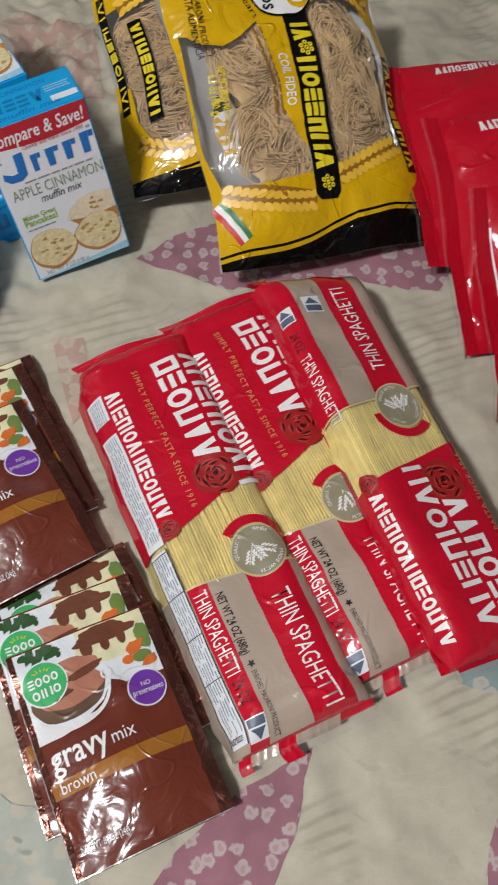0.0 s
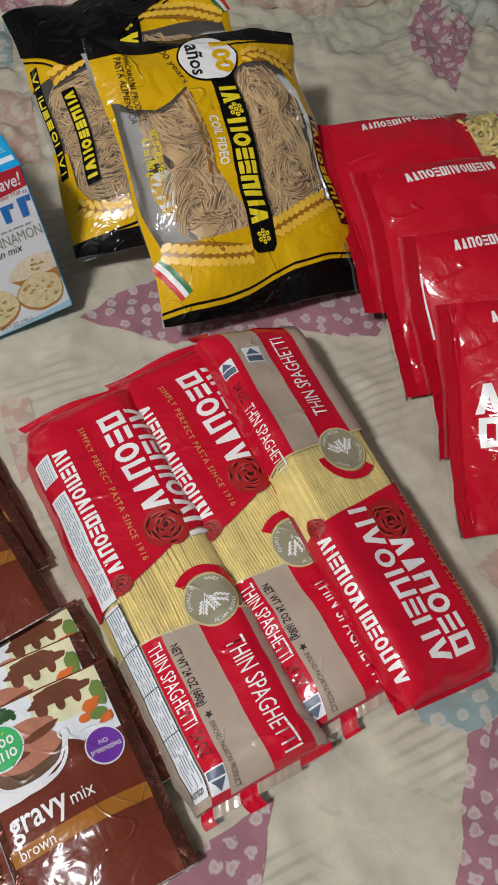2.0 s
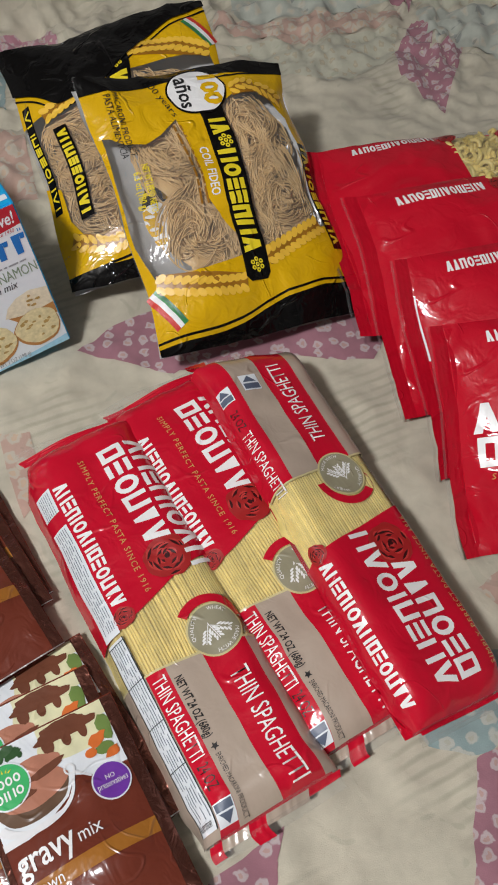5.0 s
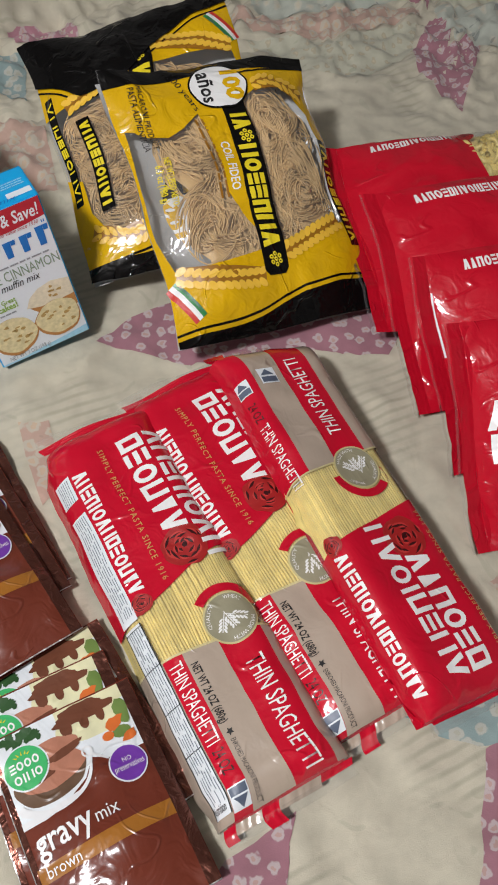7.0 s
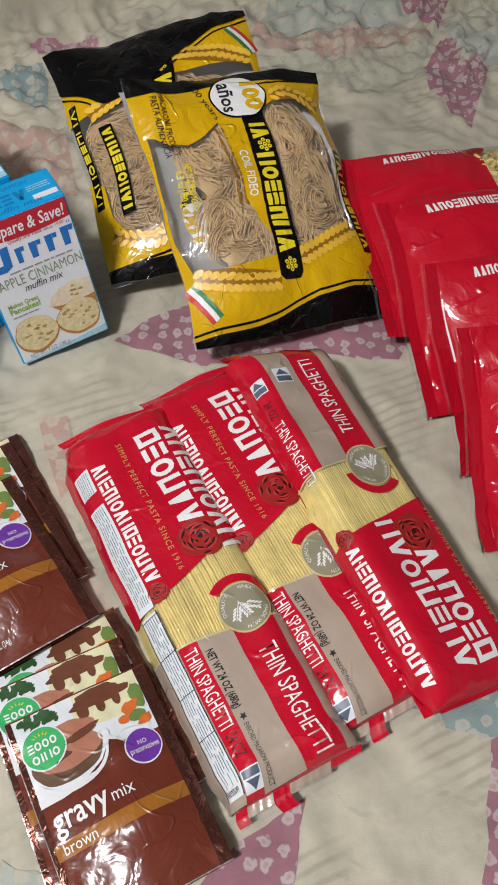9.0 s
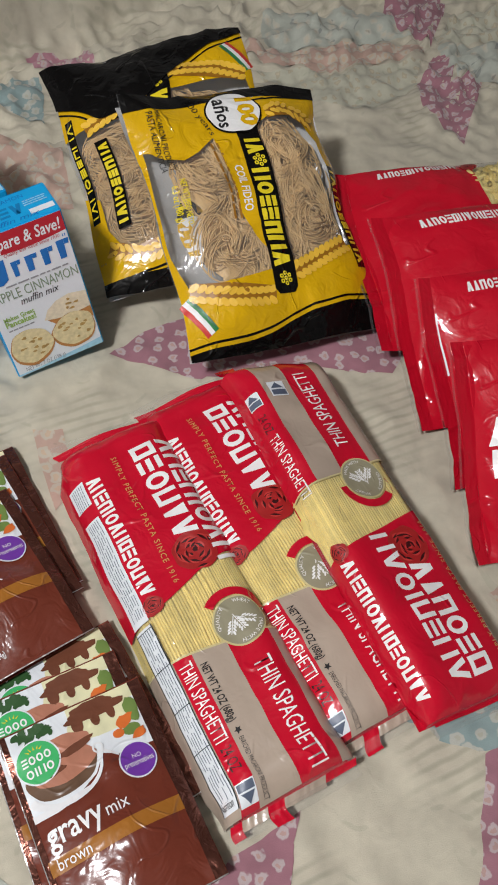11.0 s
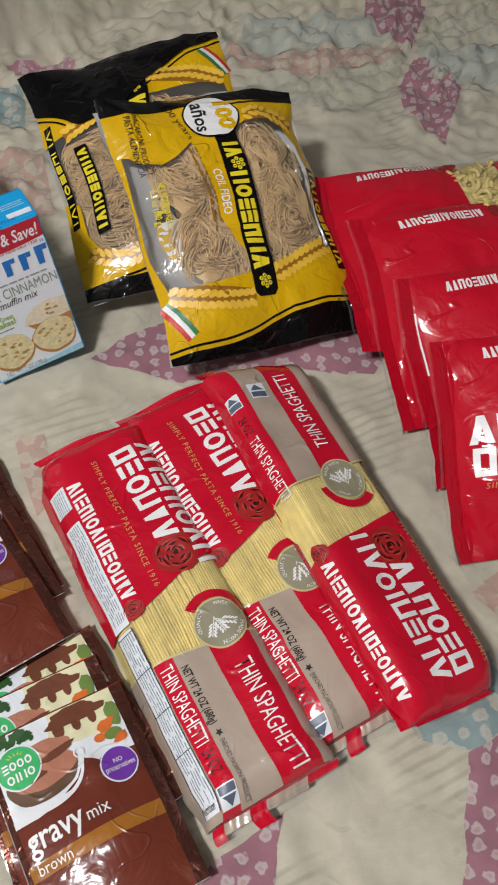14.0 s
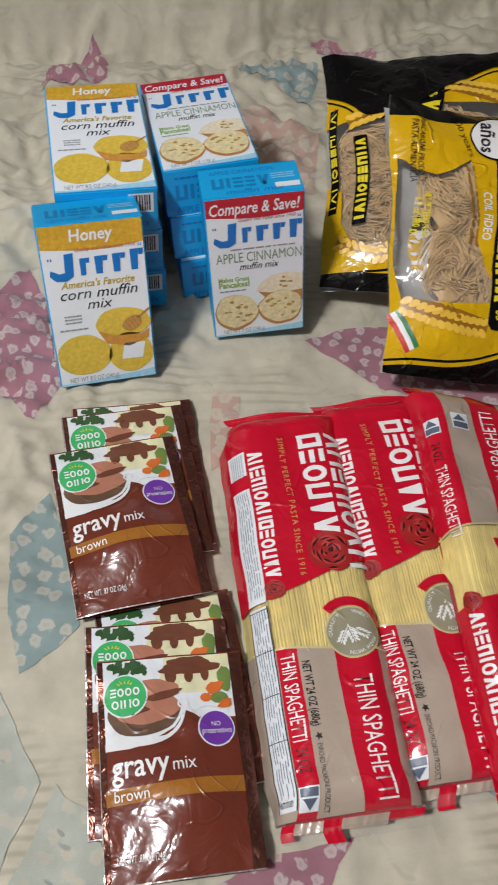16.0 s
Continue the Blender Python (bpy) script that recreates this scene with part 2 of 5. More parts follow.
BLUE = card("blue_carton", (0.004, 0.36, 0.72))
BLUE_SHADE = card("deep_blue_carton_ink", (0.004, 0.20, 0.47))
WHITE_CARD = card("white_carton", (0.76, 0.79, 0.82))
LOGO_BLUE = card("royal_blue_ink", (0.006, 0.16, 0.50))
INK = card("carton_black_ink", (0.03, 0.03, 0.035))
INK_GREY = card("carton_grey_ink", (0.30, 0.31, 0.33))
HONEY = card("honey_band_ink", (0.62, 0.35, 0.03), 0.3)
HONEY_INK = card("honey_script_ink", (0.52, 0.36, 0.03))
BANNER = card("red_banner_ink", (0.46, 0.015, 0.03))
RED_SCRIPT = card("red_script_ink", (0.50, 0.08, 0.09))
SAGE = card("sage_ink", (0.22, 0.30, 0.20))
LIME = card("lime_ink", (0.30, 0.47, 0.10))
CORN = card("corn_muffin_ink", (0.68, 0.47, 0.06), 0.25)
CORN_EDGE = card("corn_crust_ink", (0.58, 0.27, 0.05), 0.2)
CRUMB = card("apple_muffin_ink", (0.76, 0.64, 0.36), 0.28)
CRUMB_EDGE = card("apple_crust_ink", (0.50, 0.22, 0.06), 0.2)
CRUMB_TOP = card("apple_top_ink", (0.78, 0.68, 0.50), 0.2)
CHUNK = card("apple_chunk_ink", (0.48, 0.30, 0.09), 0.3)
WOOD = card("dipper_ink", (0.42, 0.23, 0.07), 0.3)
ICE = card("ice_blue_ink", (0.35, 0.62, 0.78), 0.15)


# ---------------- building helpers ----------------
def thing(name, label, category, m=Matrix(), group="", kind=""):
    ob = new(name)
    ob.empty_display_size = 0.02
    ob.matrix_basis = m
    return tagged(ob, label, category, group, kind)


def mesh_part(name, verts, faces, material, parent, label="", smooth=True):
    me = bpy.data.meshes.new(name)
    me.from_pydata([tuple(map(float, v)) for v in verts], [], faces)
    me.materials.append(material)
    if smooth:
        me.polygons.foreach_set("use_smooth", [True] * len(me.polygons))
    me.update()
    ob = new(name, me)
    ob.parent = parent
    return tagged(ob, label)


def part(name, bm, material, parent, label=""):
    me = bpy.data.meshes.new(name)
    bm.to_mesh(me)
    bm.free()
    me.materials.append(material)
    ob = new(name, me)
    ob.parent = parent
    return tagged(ob, label)


def sheet(skin, us, vs, flip=False):
    """Vertices and quads of a skin over a grid of its two coordinates."""
    U, V = np.meshgrid(us, vs)
    pts = skin(U.ravel(), V.ravel())
    n, faces = len(us), []
    for j in range(len(vs) - 1):
        for i in range(n - 1):
            a = j * n + i
            q = (a, a + 1, a + n + 1, a + n)
            faces.append(q[::-1] if flip else q)
    return pts, faces


def lifted(skin, P, lift):
    """Points of the plane P laid on the skin, raised along its normal."""
    P = np.asarray(P, float)
    e = 4e-4
    u, v = P[:, 0], P[:, 1]
    p = skin(u, v)
    n = np.cross(skin(u + e, v) - skin(u - e, v), skin(u, v + e) - skin(u, v - e))
    n /= np.maximum(np.linalg.norm(n, axis=1, keepdims=True), 1e-12)
    return p + n * lift


def diced(loops, step, merge=1e-6):
    """Flat polygons cut along a grid, so that they can follow a curved skin."""
    bm = bmesh.new()
    for loop in loops:
        try:
            bm.faces.new([bm.verts.new((x, y, 0)) for x, y in loop])
        except ValueError:
            pass
    if step:
        for axis in (0, 1):
            vals = [v.co[axis] for v in bm.verts]
            k = math.ceil(min(vals) / step)
            while k * step < max(vals):
                co, no = [0, 0, 0], [0, 0, 0]
                co[axis], no[axis] = k * step, 1
                bmesh.ops.bisect_plane(bm, geom=bm.verts[:] + bm.edges[:] + bm.faces[:], plane_co=co, plane_no=no, dist=1e-7)
                k += 1
    bmesh.ops.remove_doubles(bm, verts=bm.verts[:], dist=merge)
    bmesh.ops.recalc_face_normals(bm, faces=bm.faces[:])
    for f in bm.faces:
        if f.normal.z < 0:
            f.normal_flip()
    bm.verts.index_update()
    P = np.array([(v.co.x, v.co.y) for v in bm.verts])
    faces = [tuple(v.index for v in f.verts) for f in bm.faces]
    bm.free()
    return P, faces


def lay(name, loops, skin, lift, material, parent, step=0.004, label="", merge=1e-6):
    """A printed region, laid on a skin."""
    P, faces = diced(loops, step, merge)
    return mesh_part(name, lifted(skin, P, lift), faces, material, parent, label)


TYPE = {}


def type_mesh(body, shear=0.0, spacing=1.0, bold=0.0):
    """The outline of a line of type as flat vertices and faces, from 0 to 1 across, in its own height."""
    key = (body, shear, spacing, bold)
    if key not in TYPE:
        cu = bpy.data.curves.new("type", "FONT")
        cu.body, cu.shear, cu.space_character, cu.offset, cu.resolution_u = body, shear, spacing, bold, 2
        ob = bpy.data.objects.new("type", cu)
        me = ob.to_mesh()
        P = np.array([(v.co.x, v.co.y) for v in me.vertices])
        faces = [tuple(p.vertices) for p in me.polygons]
        ob.to_mesh_clear()
        bpy.data.objects.remove(ob)
        bpy.data.curves.remove(cu)
        P[:, 0] -= P[:, 0].min()
        P /= P[:, 0].max()
        TYPE[key] = P, faces
    return TYPE[key]


def wording(name, body, skin, u, v, length, height, material, parent, lift=7e-4, angle=0.0, shear=0.0, spacing=1.0, bold=0.0, ring=None, cap=0.7):
    """Words from (u, v) onwards along their baseline, of that length and capital height; ring: (centre u, centre v, radius, start angle)."""
    P, faces = type_mesh(body, shear, spacing, bold)
    tall = max(P[:, 1].max(), 1e-6)
    Q = np.stack([P[:, 0] * length, P[:, 1] / tall * height], 1)
    if ring:
        cu, cv, r, start = ring
        a = radians(start) - Q[:, 0] / r
        Q = np.stack([cu + (r + Q[:, 1]) * np.cos(a), cv + (r + Q[:, 1]) * np.sin(a)], 1)
    else:
        c, s = math.cos(radians(angle)), math.sin(radians(angle))
        Q = np.stack([u + c * Q[:, 0] - s * Q[:, 1], v + s * Q[:, 0] + c * Q[:, 1]], 1)
    return mesh_part(name, lifted(skin, Q, lift), faces, material, parent)


def turned(loop, u=0.0, v=0.0, angle=0.0):
    c, s = math.cos(radians(angle)), math.sin(radians(angle))
    return [(u + c * x - s * y, v + s * x + c * y) for x, y in loop]


def rect(u0, v0, u1, v1):
    return [(u0, v0), (u1, v0), (u1, v1), (u0, v1)]


def disc(u, v, r, k=28, ry=None, wob=0.0, seed=0, angle=0.0, lobes=0):
    rnd = random.Random(seed)
    ph = [rnd.uniform(0, 6.28) for _ in range(4)]
    out = []
    for i in range(k):
        a = 2 * math.pi * i / k
        f = 1 + wob * (math.sin(3 * a + ph[0]) + 0.7 * math.sin(5 * a + ph[1]) + 0.5 * math.sin((lobes or 8) * a + ph[2]))
        out.append((r * f * math.cos(a), (ry or r) * f * math.sin(a)))
    return turned(out, u, v, angle)


def band_ring(u, v, r0, r1, a0=0, a1=360, k=30):
    quads = []
    for i in range(k):
        a, b = (radians(a0 + (a1 - a0) * j / k) for j in (i, i + 1))
        quads.append([(u + r * math.cos(t), v + r * math.sin(t)) for r, t in ((r0, a), (r1, a), (r1, b), (r0, b))])
    return quads


WIDE = {"a": 1.0, "m": 1.2, "e": 0.8, "r": 0.9, "i": 0.42, "c": 0.95, "n": 1.0, "b": 0.9, "u": 0.95, "t": 0.85, "y": 0.95, "o": 1.0, "f": 0.7, "d": 1.0}


def plain_shape(kind, w, h, t):
    """One plain shape of a brand sign, w wide and h tall, of bars t thick: posts, wedges, rings, open frames."""
    post = lambda x: rect(x, 0, x + t, h)
    ring = lambda cx, cy, rx, ry: [[(cx + (rx - d) * math.cos(p), cy + (ry - d) * math.sin(p)) for d, p in ((0, a), (0, b), (t, b), (t, a))] for a, b in ((radians(360 * k / 14), radians(360 * (k + 1) / 14)) for k in range(14))]
    if kind in "ay":
        loops = [[(0, 0), (t * 1.15, 0), (w / 2 + t * 0.6, h), (w / 2 - t * 0.6, h)], [(w - t * 1.15, 0), (w, 0), (w / 2 + t * 0.6, h), (w / 2 - t * 0.35, h - t * 0.4)]]
        if kind == "y":
            loops = [[(x, h - y) for x, y in q][::-1] for q in loops]
    elif kind in "mn":
        loops = [post(0), post(w - t)] + ([post((w - t) / 2)] if kind == "m" else [])
    elif kind in "ef":
        loops = [rect(0, k * (h - t) / 2, w, k * (h - t) / 2 + t) for k in range(3)]
    elif kind == "r":
        loops = [post(0), post(w - t), rect(t, h - t, w - t, h)]
    elif kind == "b":
        loops = [post(0), post(w - t), rect(t, h - t, w - t, h), rect(t, 0, w - t, t)]
    elif kind == "u":
        loops = [post(0), post(w - t), rect(t, 0, w - t, t)]
    elif kind == "t":
        loops = [[(w / 2 - t * 0.4, 0), (w / 2 + t * 0.4, 0), (w * 0.9, h), (w * 0.1, h)]]
    elif kind == "i":
        loops = [post((w - t) / 2)]
    else:
        loops = ring(w / 2, h / 2, w / 2, h / 2)
    return loops


def brand_row(u, v, length, height, kinds, angle=0.0, weight=0.21, gap=0.16):
    """A brand word as a row of plain shapes. One list of outlines for each shape."""
    unit = length / (sum(WIDE[k] for k in kinds) + gap * (len(kinds) - 1))
    x, signs = 0.0, []
    for k in kinds:
        signs.append([turned(q, u + x * math.cos(radians(angle)), v + x * math.sin(radians(angle)), angle) for q in plain_shape(k, WIDE[k] * unit, height, min(height * weight, unit * 0.34))])
        x += (WIDE[k] + gap) * unit
    return signs


FIRST, SECOND = "anerioan", "beouty"      # the kinds of shape in the two rows of the red bags' brand


def lay_signs(name, signs, skin, lift, material, parent, step=0.004):
    for s in signs:
        lay(name, s, skin, lift, material, parent, step)


def lines(u, v, length, height, n, seed=0, angle=0.0, fill=0.5):
    """Writing too small to read, as broken bars."""
    rnd, loops = random.Random(seed), []
    for j in range(n):
        y, x = -j * height / n, 0
        while x < length * 0.94:
            w = min(length * rnd.uniform(0.05, 0.2), length - x)
            loops.append(turned(rect(x, y, x + w, y + height / n * fill), u, v, angle))
            x += w + length * 0.025
    return loops


def smooth_bumps(u, v, seed, size, amount):
    """Soft irregular swells of a limp film or cloth."""
    rnd = np.random.RandomState(seed)
    h = np.zeros_like(u)
    for k in range(7):
        a, f = rnd.uniform(0, 6.283), rnd.uniform(0.6, 1.6) / size
        h += np.sin((u * np.cos(a) + v * np.sin(a)) * 6.283 * f + rnd.uniform(0, 6.283) + 0.8 * np.sin((u * np.sin(a) - v * np.cos(a)) * 6.283 * f * 0.7))
    return h / 7 * amount * 1.6


# ---------------- room and bed ----------------
def slab(name, lo, hi, material, label, category):
    bm = bmesh.new()
    bmesh.ops.create_cube(bm, size=1)
    for v in bm.verts:
        v.co = Vector([lo[k] + (v.co[k] + 0.5) * (hi[k] - lo[k]) for k in range(3)])
    me = bpy.data.meshes.new(name)
    bm.to_mesh(me)
    bm.free()
    me.materials.append(material)
    return tagged(new(name, me), label, category, kind="structure")


slab("floor", (-2.2, -2.2, -0.72), (2.2, 2.4, -0.62), FLOOR, "brown carpeted bedroom floor under the bed", "floor")
# ceiling and walls are never in view: added to bounce the lamp's light
slab("ceiling", (-2.2, -2.2, 1.82), (2.2, 2.4, 1.92), WALL, "unseen plain ceiling added above the bed to bounce light", "ceiling")
slab("wall_north", (-2.2, 2.4, -0.62), (2.2, 2.5, 1.82), WALL, "unseen plain wall added beyond the bed to bounce light", "wall")
slab("wall_south", (-2.2, -2.3, -0.62), (2.2, -2.2, 1.82), WALL, "unseen plain wall added behind the bed foot to bounce light", "wall")
slab("wall_east", (2.2, -2.2, -0.62), (2.3, 2.4, 1.82), WALL, "unseen plain side wall added to bounce light", "wall")
slab("wall_west", (-2.3, -2.2, -0.62), (-2.2, 2.4, 1.82), WALL, "unseen plain side wall added to bounce light", "wall")
bm = bmesh.new()
bmesh.ops.create_cube(bm, size=1, matrix=Matrix.Translation((0.05, 0.4, -0.36)) @ Matrix.Diagonal((1.86, 2.06, 0.52, 1)))
bmesh.ops.bevel(bm, geom=bm.edges[:], offset=0.05, segments=3, affect="EDGES")
mattress = part("mattress", bm, MATTRESS, None)
tagged(mattress, "thick pale mattress hidden under a patchwork quilt", "mattress")

RIDGE_X, RIDGE_Y = (-1.1, -0.635, -0.554, -0.473, -0.387, -0.298, -0.239, -0.155, -0.041, 0.4, 1.2), (0.4, 0.735, 0.782, 0.834, 0.886, 0.938, 0.999, 1.07, 1.172, 1.24, 1.3)


def quilt_height(x, y):
    """The rumpled top of the quilt: flat where the groceries lie, puckered further off, with a long fold at the back."""
    far = np.clip((y + 0.25 * np.abs(x) - 0.62 - 0.26 * np.clip((x + 0.05) / 0.12, 0, 1)) / 0.26, 0, 1)
    left = np.clip((-0.13 - x + 0.12 * np.clip(y - 0.2, 0, 1)) / 0.12, 0, 1)
    calm = smooth_bumps(x, y, 3, 0.20, 0.0045) + smooth_bumps(x, y, 23, 0.075, 0.0022) + 0.0016 * np.cos((x * 0.6 + y + smooth_bumps(x, y, 8, 0.16, 0.055)) * 30) ** 10 + 0.0014 * np.cos((x - 0.7 * y + smooth_bumps(x, y, 9, 0.2, 0.06)) * 24) ** 12
    warp = smooth_bumps(x, y, 8, 0.16, 0.055)
    wide = smooth_bumps(x, y, 14, 0.33, 0.5)
    puck = (1 - np.abs(np.sin((x * 0.35 + y + warp) * 47))) ** 1.4 * 0.010 * (0.7 + wide)
    puck = puck + (1 - np.abs(np.sin((x - 0.5 * y + 1.4 * warp) * 38 + 2 * np.sin(y * 19)))) ** 1.6 * 0.008
    fine = smooth_bumps(x, y, 11, 0.050, 0.0060) + smooth_bumps(x + 0.3 * warp, y, 17, 0.027, 0.0052)
    d = y - np.interp(x, RIDGE_X, RIDGE_Y)
    dip = np.clip((-0.06 - x) / 0.14, 0, 1) * (0.85 + 0.25 * np.sin(x * 14 + 2))
    fold = 0.078 * np.exp(-((d - 0.034) / 0.027) ** 2) * (1 + 0.22 * np.sin(x * 70 + 26 * warp)) - 0.030 * dip * np.exp(-((d + 0.038) / 0.034) ** 2) + 0.025 * np.exp(-((d - 0.16) / 0.05) ** 2)
    fold = fold * np.clip(1 - 4.2 * np.clip(x + 0.04, 0, 0.6), 0.10, 1)
    edge = np.maximum(np.abs(x - 0.05) - 0.93, 0) + np.maximum(np.abs(y - 0.4) - 1.03, 0)
    return calm + fine * (0.16 + 0.84 * np.maximum(far, 0.85 * left)) + puck * (0.12 + 0.85 * far + 0.95 * left * (1 - far)) + fold - 0.006 - np.minimum(edge * 6, 0.5)


def quilt_skin(x, y):
    return np.stack([x, y, quilt_height(x, y)], 1)


quilt = thing("quilt", "cream patchwork quilt with faded floral patches, spread rumpled over a bed", "quilt")
v, f = sheet(quilt_skin, np.arange(-0.96, 1.061, 0.005), np.arange(-0.71, 1.511, 0.005))
mesh_part("quilt_top", v, f, CREAM, quilt)


def patch(material, corners, label):
    """A sewn patch: its edge slightly uneven, raised a little by its seam."""
    rnd, loop = random.Random(len(corners) * 7 + int(1000 * abs(corners[0][0]))), []
    for (a, b), (c, d) in zip(corners, corners[1:] + corners[:1]):
        for k in range(5):
            t = k / 5
            loop.append((a + (c - a) * t + rnd.uniform(-1, 1) * 0.0016, b + (d - b) * t + rnd.uniform(-1, 1) * 0.0016))
    lay("patch", [loop], quilt_skin, 0.0008, material, quilt, 0.005, label, 0.0009)


mauve, teal, pale, peach = "mauve cotton printed with white blossoms", "teal cotton printed with pale blossoms", "pale teal floral cotton", "faded peach floral cotton"
patch(MAUVE, [(-0.069, 0.509), (-0.04, 0.542), (0.06, 0.60), (0.13, 0.55), (0.10, 0.505), (0.042, 0.497), (0.009, 0.49)], mauve)
patch(MAUVE, [(0.103, 0.52), (0.128, 0.556), (0.175, 0.572), (0.205, 0.55), (0.192, 0.515), (0.148, 0.513)], mauve)
patch(MAUVE, [(0.0, 0.015), (0.032, 0.06), (0.064, 0.098), (0.109, 0.130), (0.101, 0.077), (0.083, 0.015)], mauve)
patch(MAUVE, [(0.239, 0.176), (0.268, 0.192), (0.34, 0.225), (0.36, 0.06), (0.219, 0.06)], mauve)
patch(TEAL, [(0.15, 0.205), (0.194, 0.19), (0.207, 0.182), (0.2385, 0.1765), (0.267, 0.1925), (0.35, 0.233), (0.36, 0.275), (0.298, 0.255), (0.239, 0.25)], teal)
patch(MAUVE, [(0.276, 1.073), (0.248, 0.989), (0.25, 0.956), (0.297, 0.883), (0.334, 1.021), (0.298, 1.012), (0.291, 1.063)], mauve)
patch(MAUVE, [(0.214, 1.148), (0.235, 1.12), (0.274, 1.092), (0.303, 1.19), (0.295, 1.28), (0.225, 1.29)], mauve)
sage = "cream cotton printed with faded sage leaves"
patch(PEACH, [(0.03, 1.010), (0.03, 1.052), (0.106, 1.050), (0.166, 1.069), (0.258, 1.091), (0.268, 1.073), (0.198, 1.031), (0.151, 1.009), (0.106, 1.002)], peach)
patch(SAGE_CLOTH, [(0.04, 0.985), (0.106, 0.998), (0.152, 1.005), (0.200, 1.027), (0.259, 1.055), (0.246, 0.988), (0.212, 0.954), (0.171, 0.925), (0.106, 0.938)], sage)
patch(PALE, [(0.05, 1.12), (0.105, 1.14), (0.212, 1.148), (0.247, 1.108), (0.166, 1.072), (0.106, 1.054), (0.05, 1.056)], pale)
patch(PALE, [(0.280, 1.088), (0.317, 1.104), (0.43, 1.122), (0.44, 1.03), (0.391, 1.006), (0.340, 1.020), (0.300, 1.020)], pale)
patch(SAGE_CLOTH, [(0.306, 1.18), (0.45, 1.25), (0.45, 1.15), (0.335, 1.112), (0.284, 1.094)], sage)
patch(PEACH, [(0.340, 1.1115), (0.45, 1.148), (0.45, 1.126), (0.40, 1.1215)], peach)
patch(MAUVE, [(-0.345, 0.415), (-0.329, 0.466), (-0.298, 0.443), (-0.235, 0.36), (-0.235, 0.317), (-0.275, 0.332), (-0.32, 0.334)], mauve)
patch(MAUVE, [(-0.461, 0.834), (-0.467, 0.805), (-0.469, 0.743), (-0.456, 0.705), (-0.403, 0.758), (-0.438, 0.823)], mauve)
patch(TEAL, [(-0.198, 0.221), (-0.189, 0.262), (-0.151, 0.228), (-0.115, 0.179), (-0.136, 0.133), (-0.164, 0.163)], teal)
patch(TEAL, [(-0.283, 0.858), (-0.237, 0.918), (-0.209, 0.931), (-0.196, 0.886), (-0.186, 0.834), (-0.227, 0.857)], teal)
patch(PINK, [(-0.236, 0.979), (-0.215, 0.935), (-0.150, 0.970), (-0.168, 1.008), (-0.208, 1.001)], "faded pink cotton printed with white blossoms")
patch(PALE, [(-0.078, 0.08), (-0.046, 0.072), (-0.016, 0.037), (0.0, -0.02), (-0.074, -0.02)], pale)
patch(PEACH, [(-0.118, 0.415), (-0.096, 0.42), (-0.075, 0.366), (-0.089, 0.34)], peach)
patch(PEACH, [(0.255, 0.300), (0.288, 0.327), (0.36, 0.334), (0.36, 0.283), (0.30, 0.262)], peach)
patch(PEACH, [(-0.30, 0.70), (-0.235, 0.815), (-0.16, 0.80), (-0.13, 0.70), (-0.2, 0.66)], peach)
patch(PALE, [(-0.20, 0.125), (-0.145, 0.118), (-0.09, 0.078), (-0.082, -0.02), (-0.2, -0.02)], pale)


# ---------------- spaghetti bags ----------------
def bag_skin(u0, u1, W, T, r, seed, flare=0.0, brand_end=0.06):
    """Upper skin of a filled bag of round-edged section; the second coordinate runs round the section from the middle."""
    a, q = W / 2 - r, r * math.pi / 2

    def skin(u, s):
        u, s = np.asarray(u, float), np.asarray(s, float)
        m, sg = np.abs(s), np.sign(s)
        th = np.clip((m - a) / r, 0, math.pi / 2)
        y = np.minimum(m, a) + r * np.sin(th)
        z = T - r * (1 - np.cos(th)) - np.maximum(m - a - q, 0)
        e = np.clip(np.minimum((u1 - u) / 0.024, (u - u0) / (0.016 if brand_end > 0 else 0.03)), 0, 1)
        y = y + flare * (T - z) * (s < 0) * e
        thin = np.where(u < 0, 0.66 if brand_end > 0 else 0.4, 0.34)
        k = thin + (1 - thin) * np.sqrt(np.clip(1 - (1 - e) ** 2, 0, 1))
        w = 1 + np.where(u < 0, brand_end, np.where(s < 0, 0.16, 0.06)) * (1 - e) ** 2
        top = np.clip(z / T, 0, 1)
        bump = smooth_bumps(u, s, seed, 0.06, 0.0016) + smooth_bumps(u, s * 0.6, seed + 5, 0.03, 0.0007)
        crease = np.cos(u * 70 + 2 * np.sin(s * 60 + seed)) ** 12
        bump = bump + 0.0022 * np.sin(u * 48 + seed) * (1 - e) + 0.0009 * crease * (0.35 + (1 - e))
        return np.stack([u, sg * y * w + bump * 0.4, np.maximum(z, 0.0008) * k + bump * top], 1)
    return skin, a + q + T - r


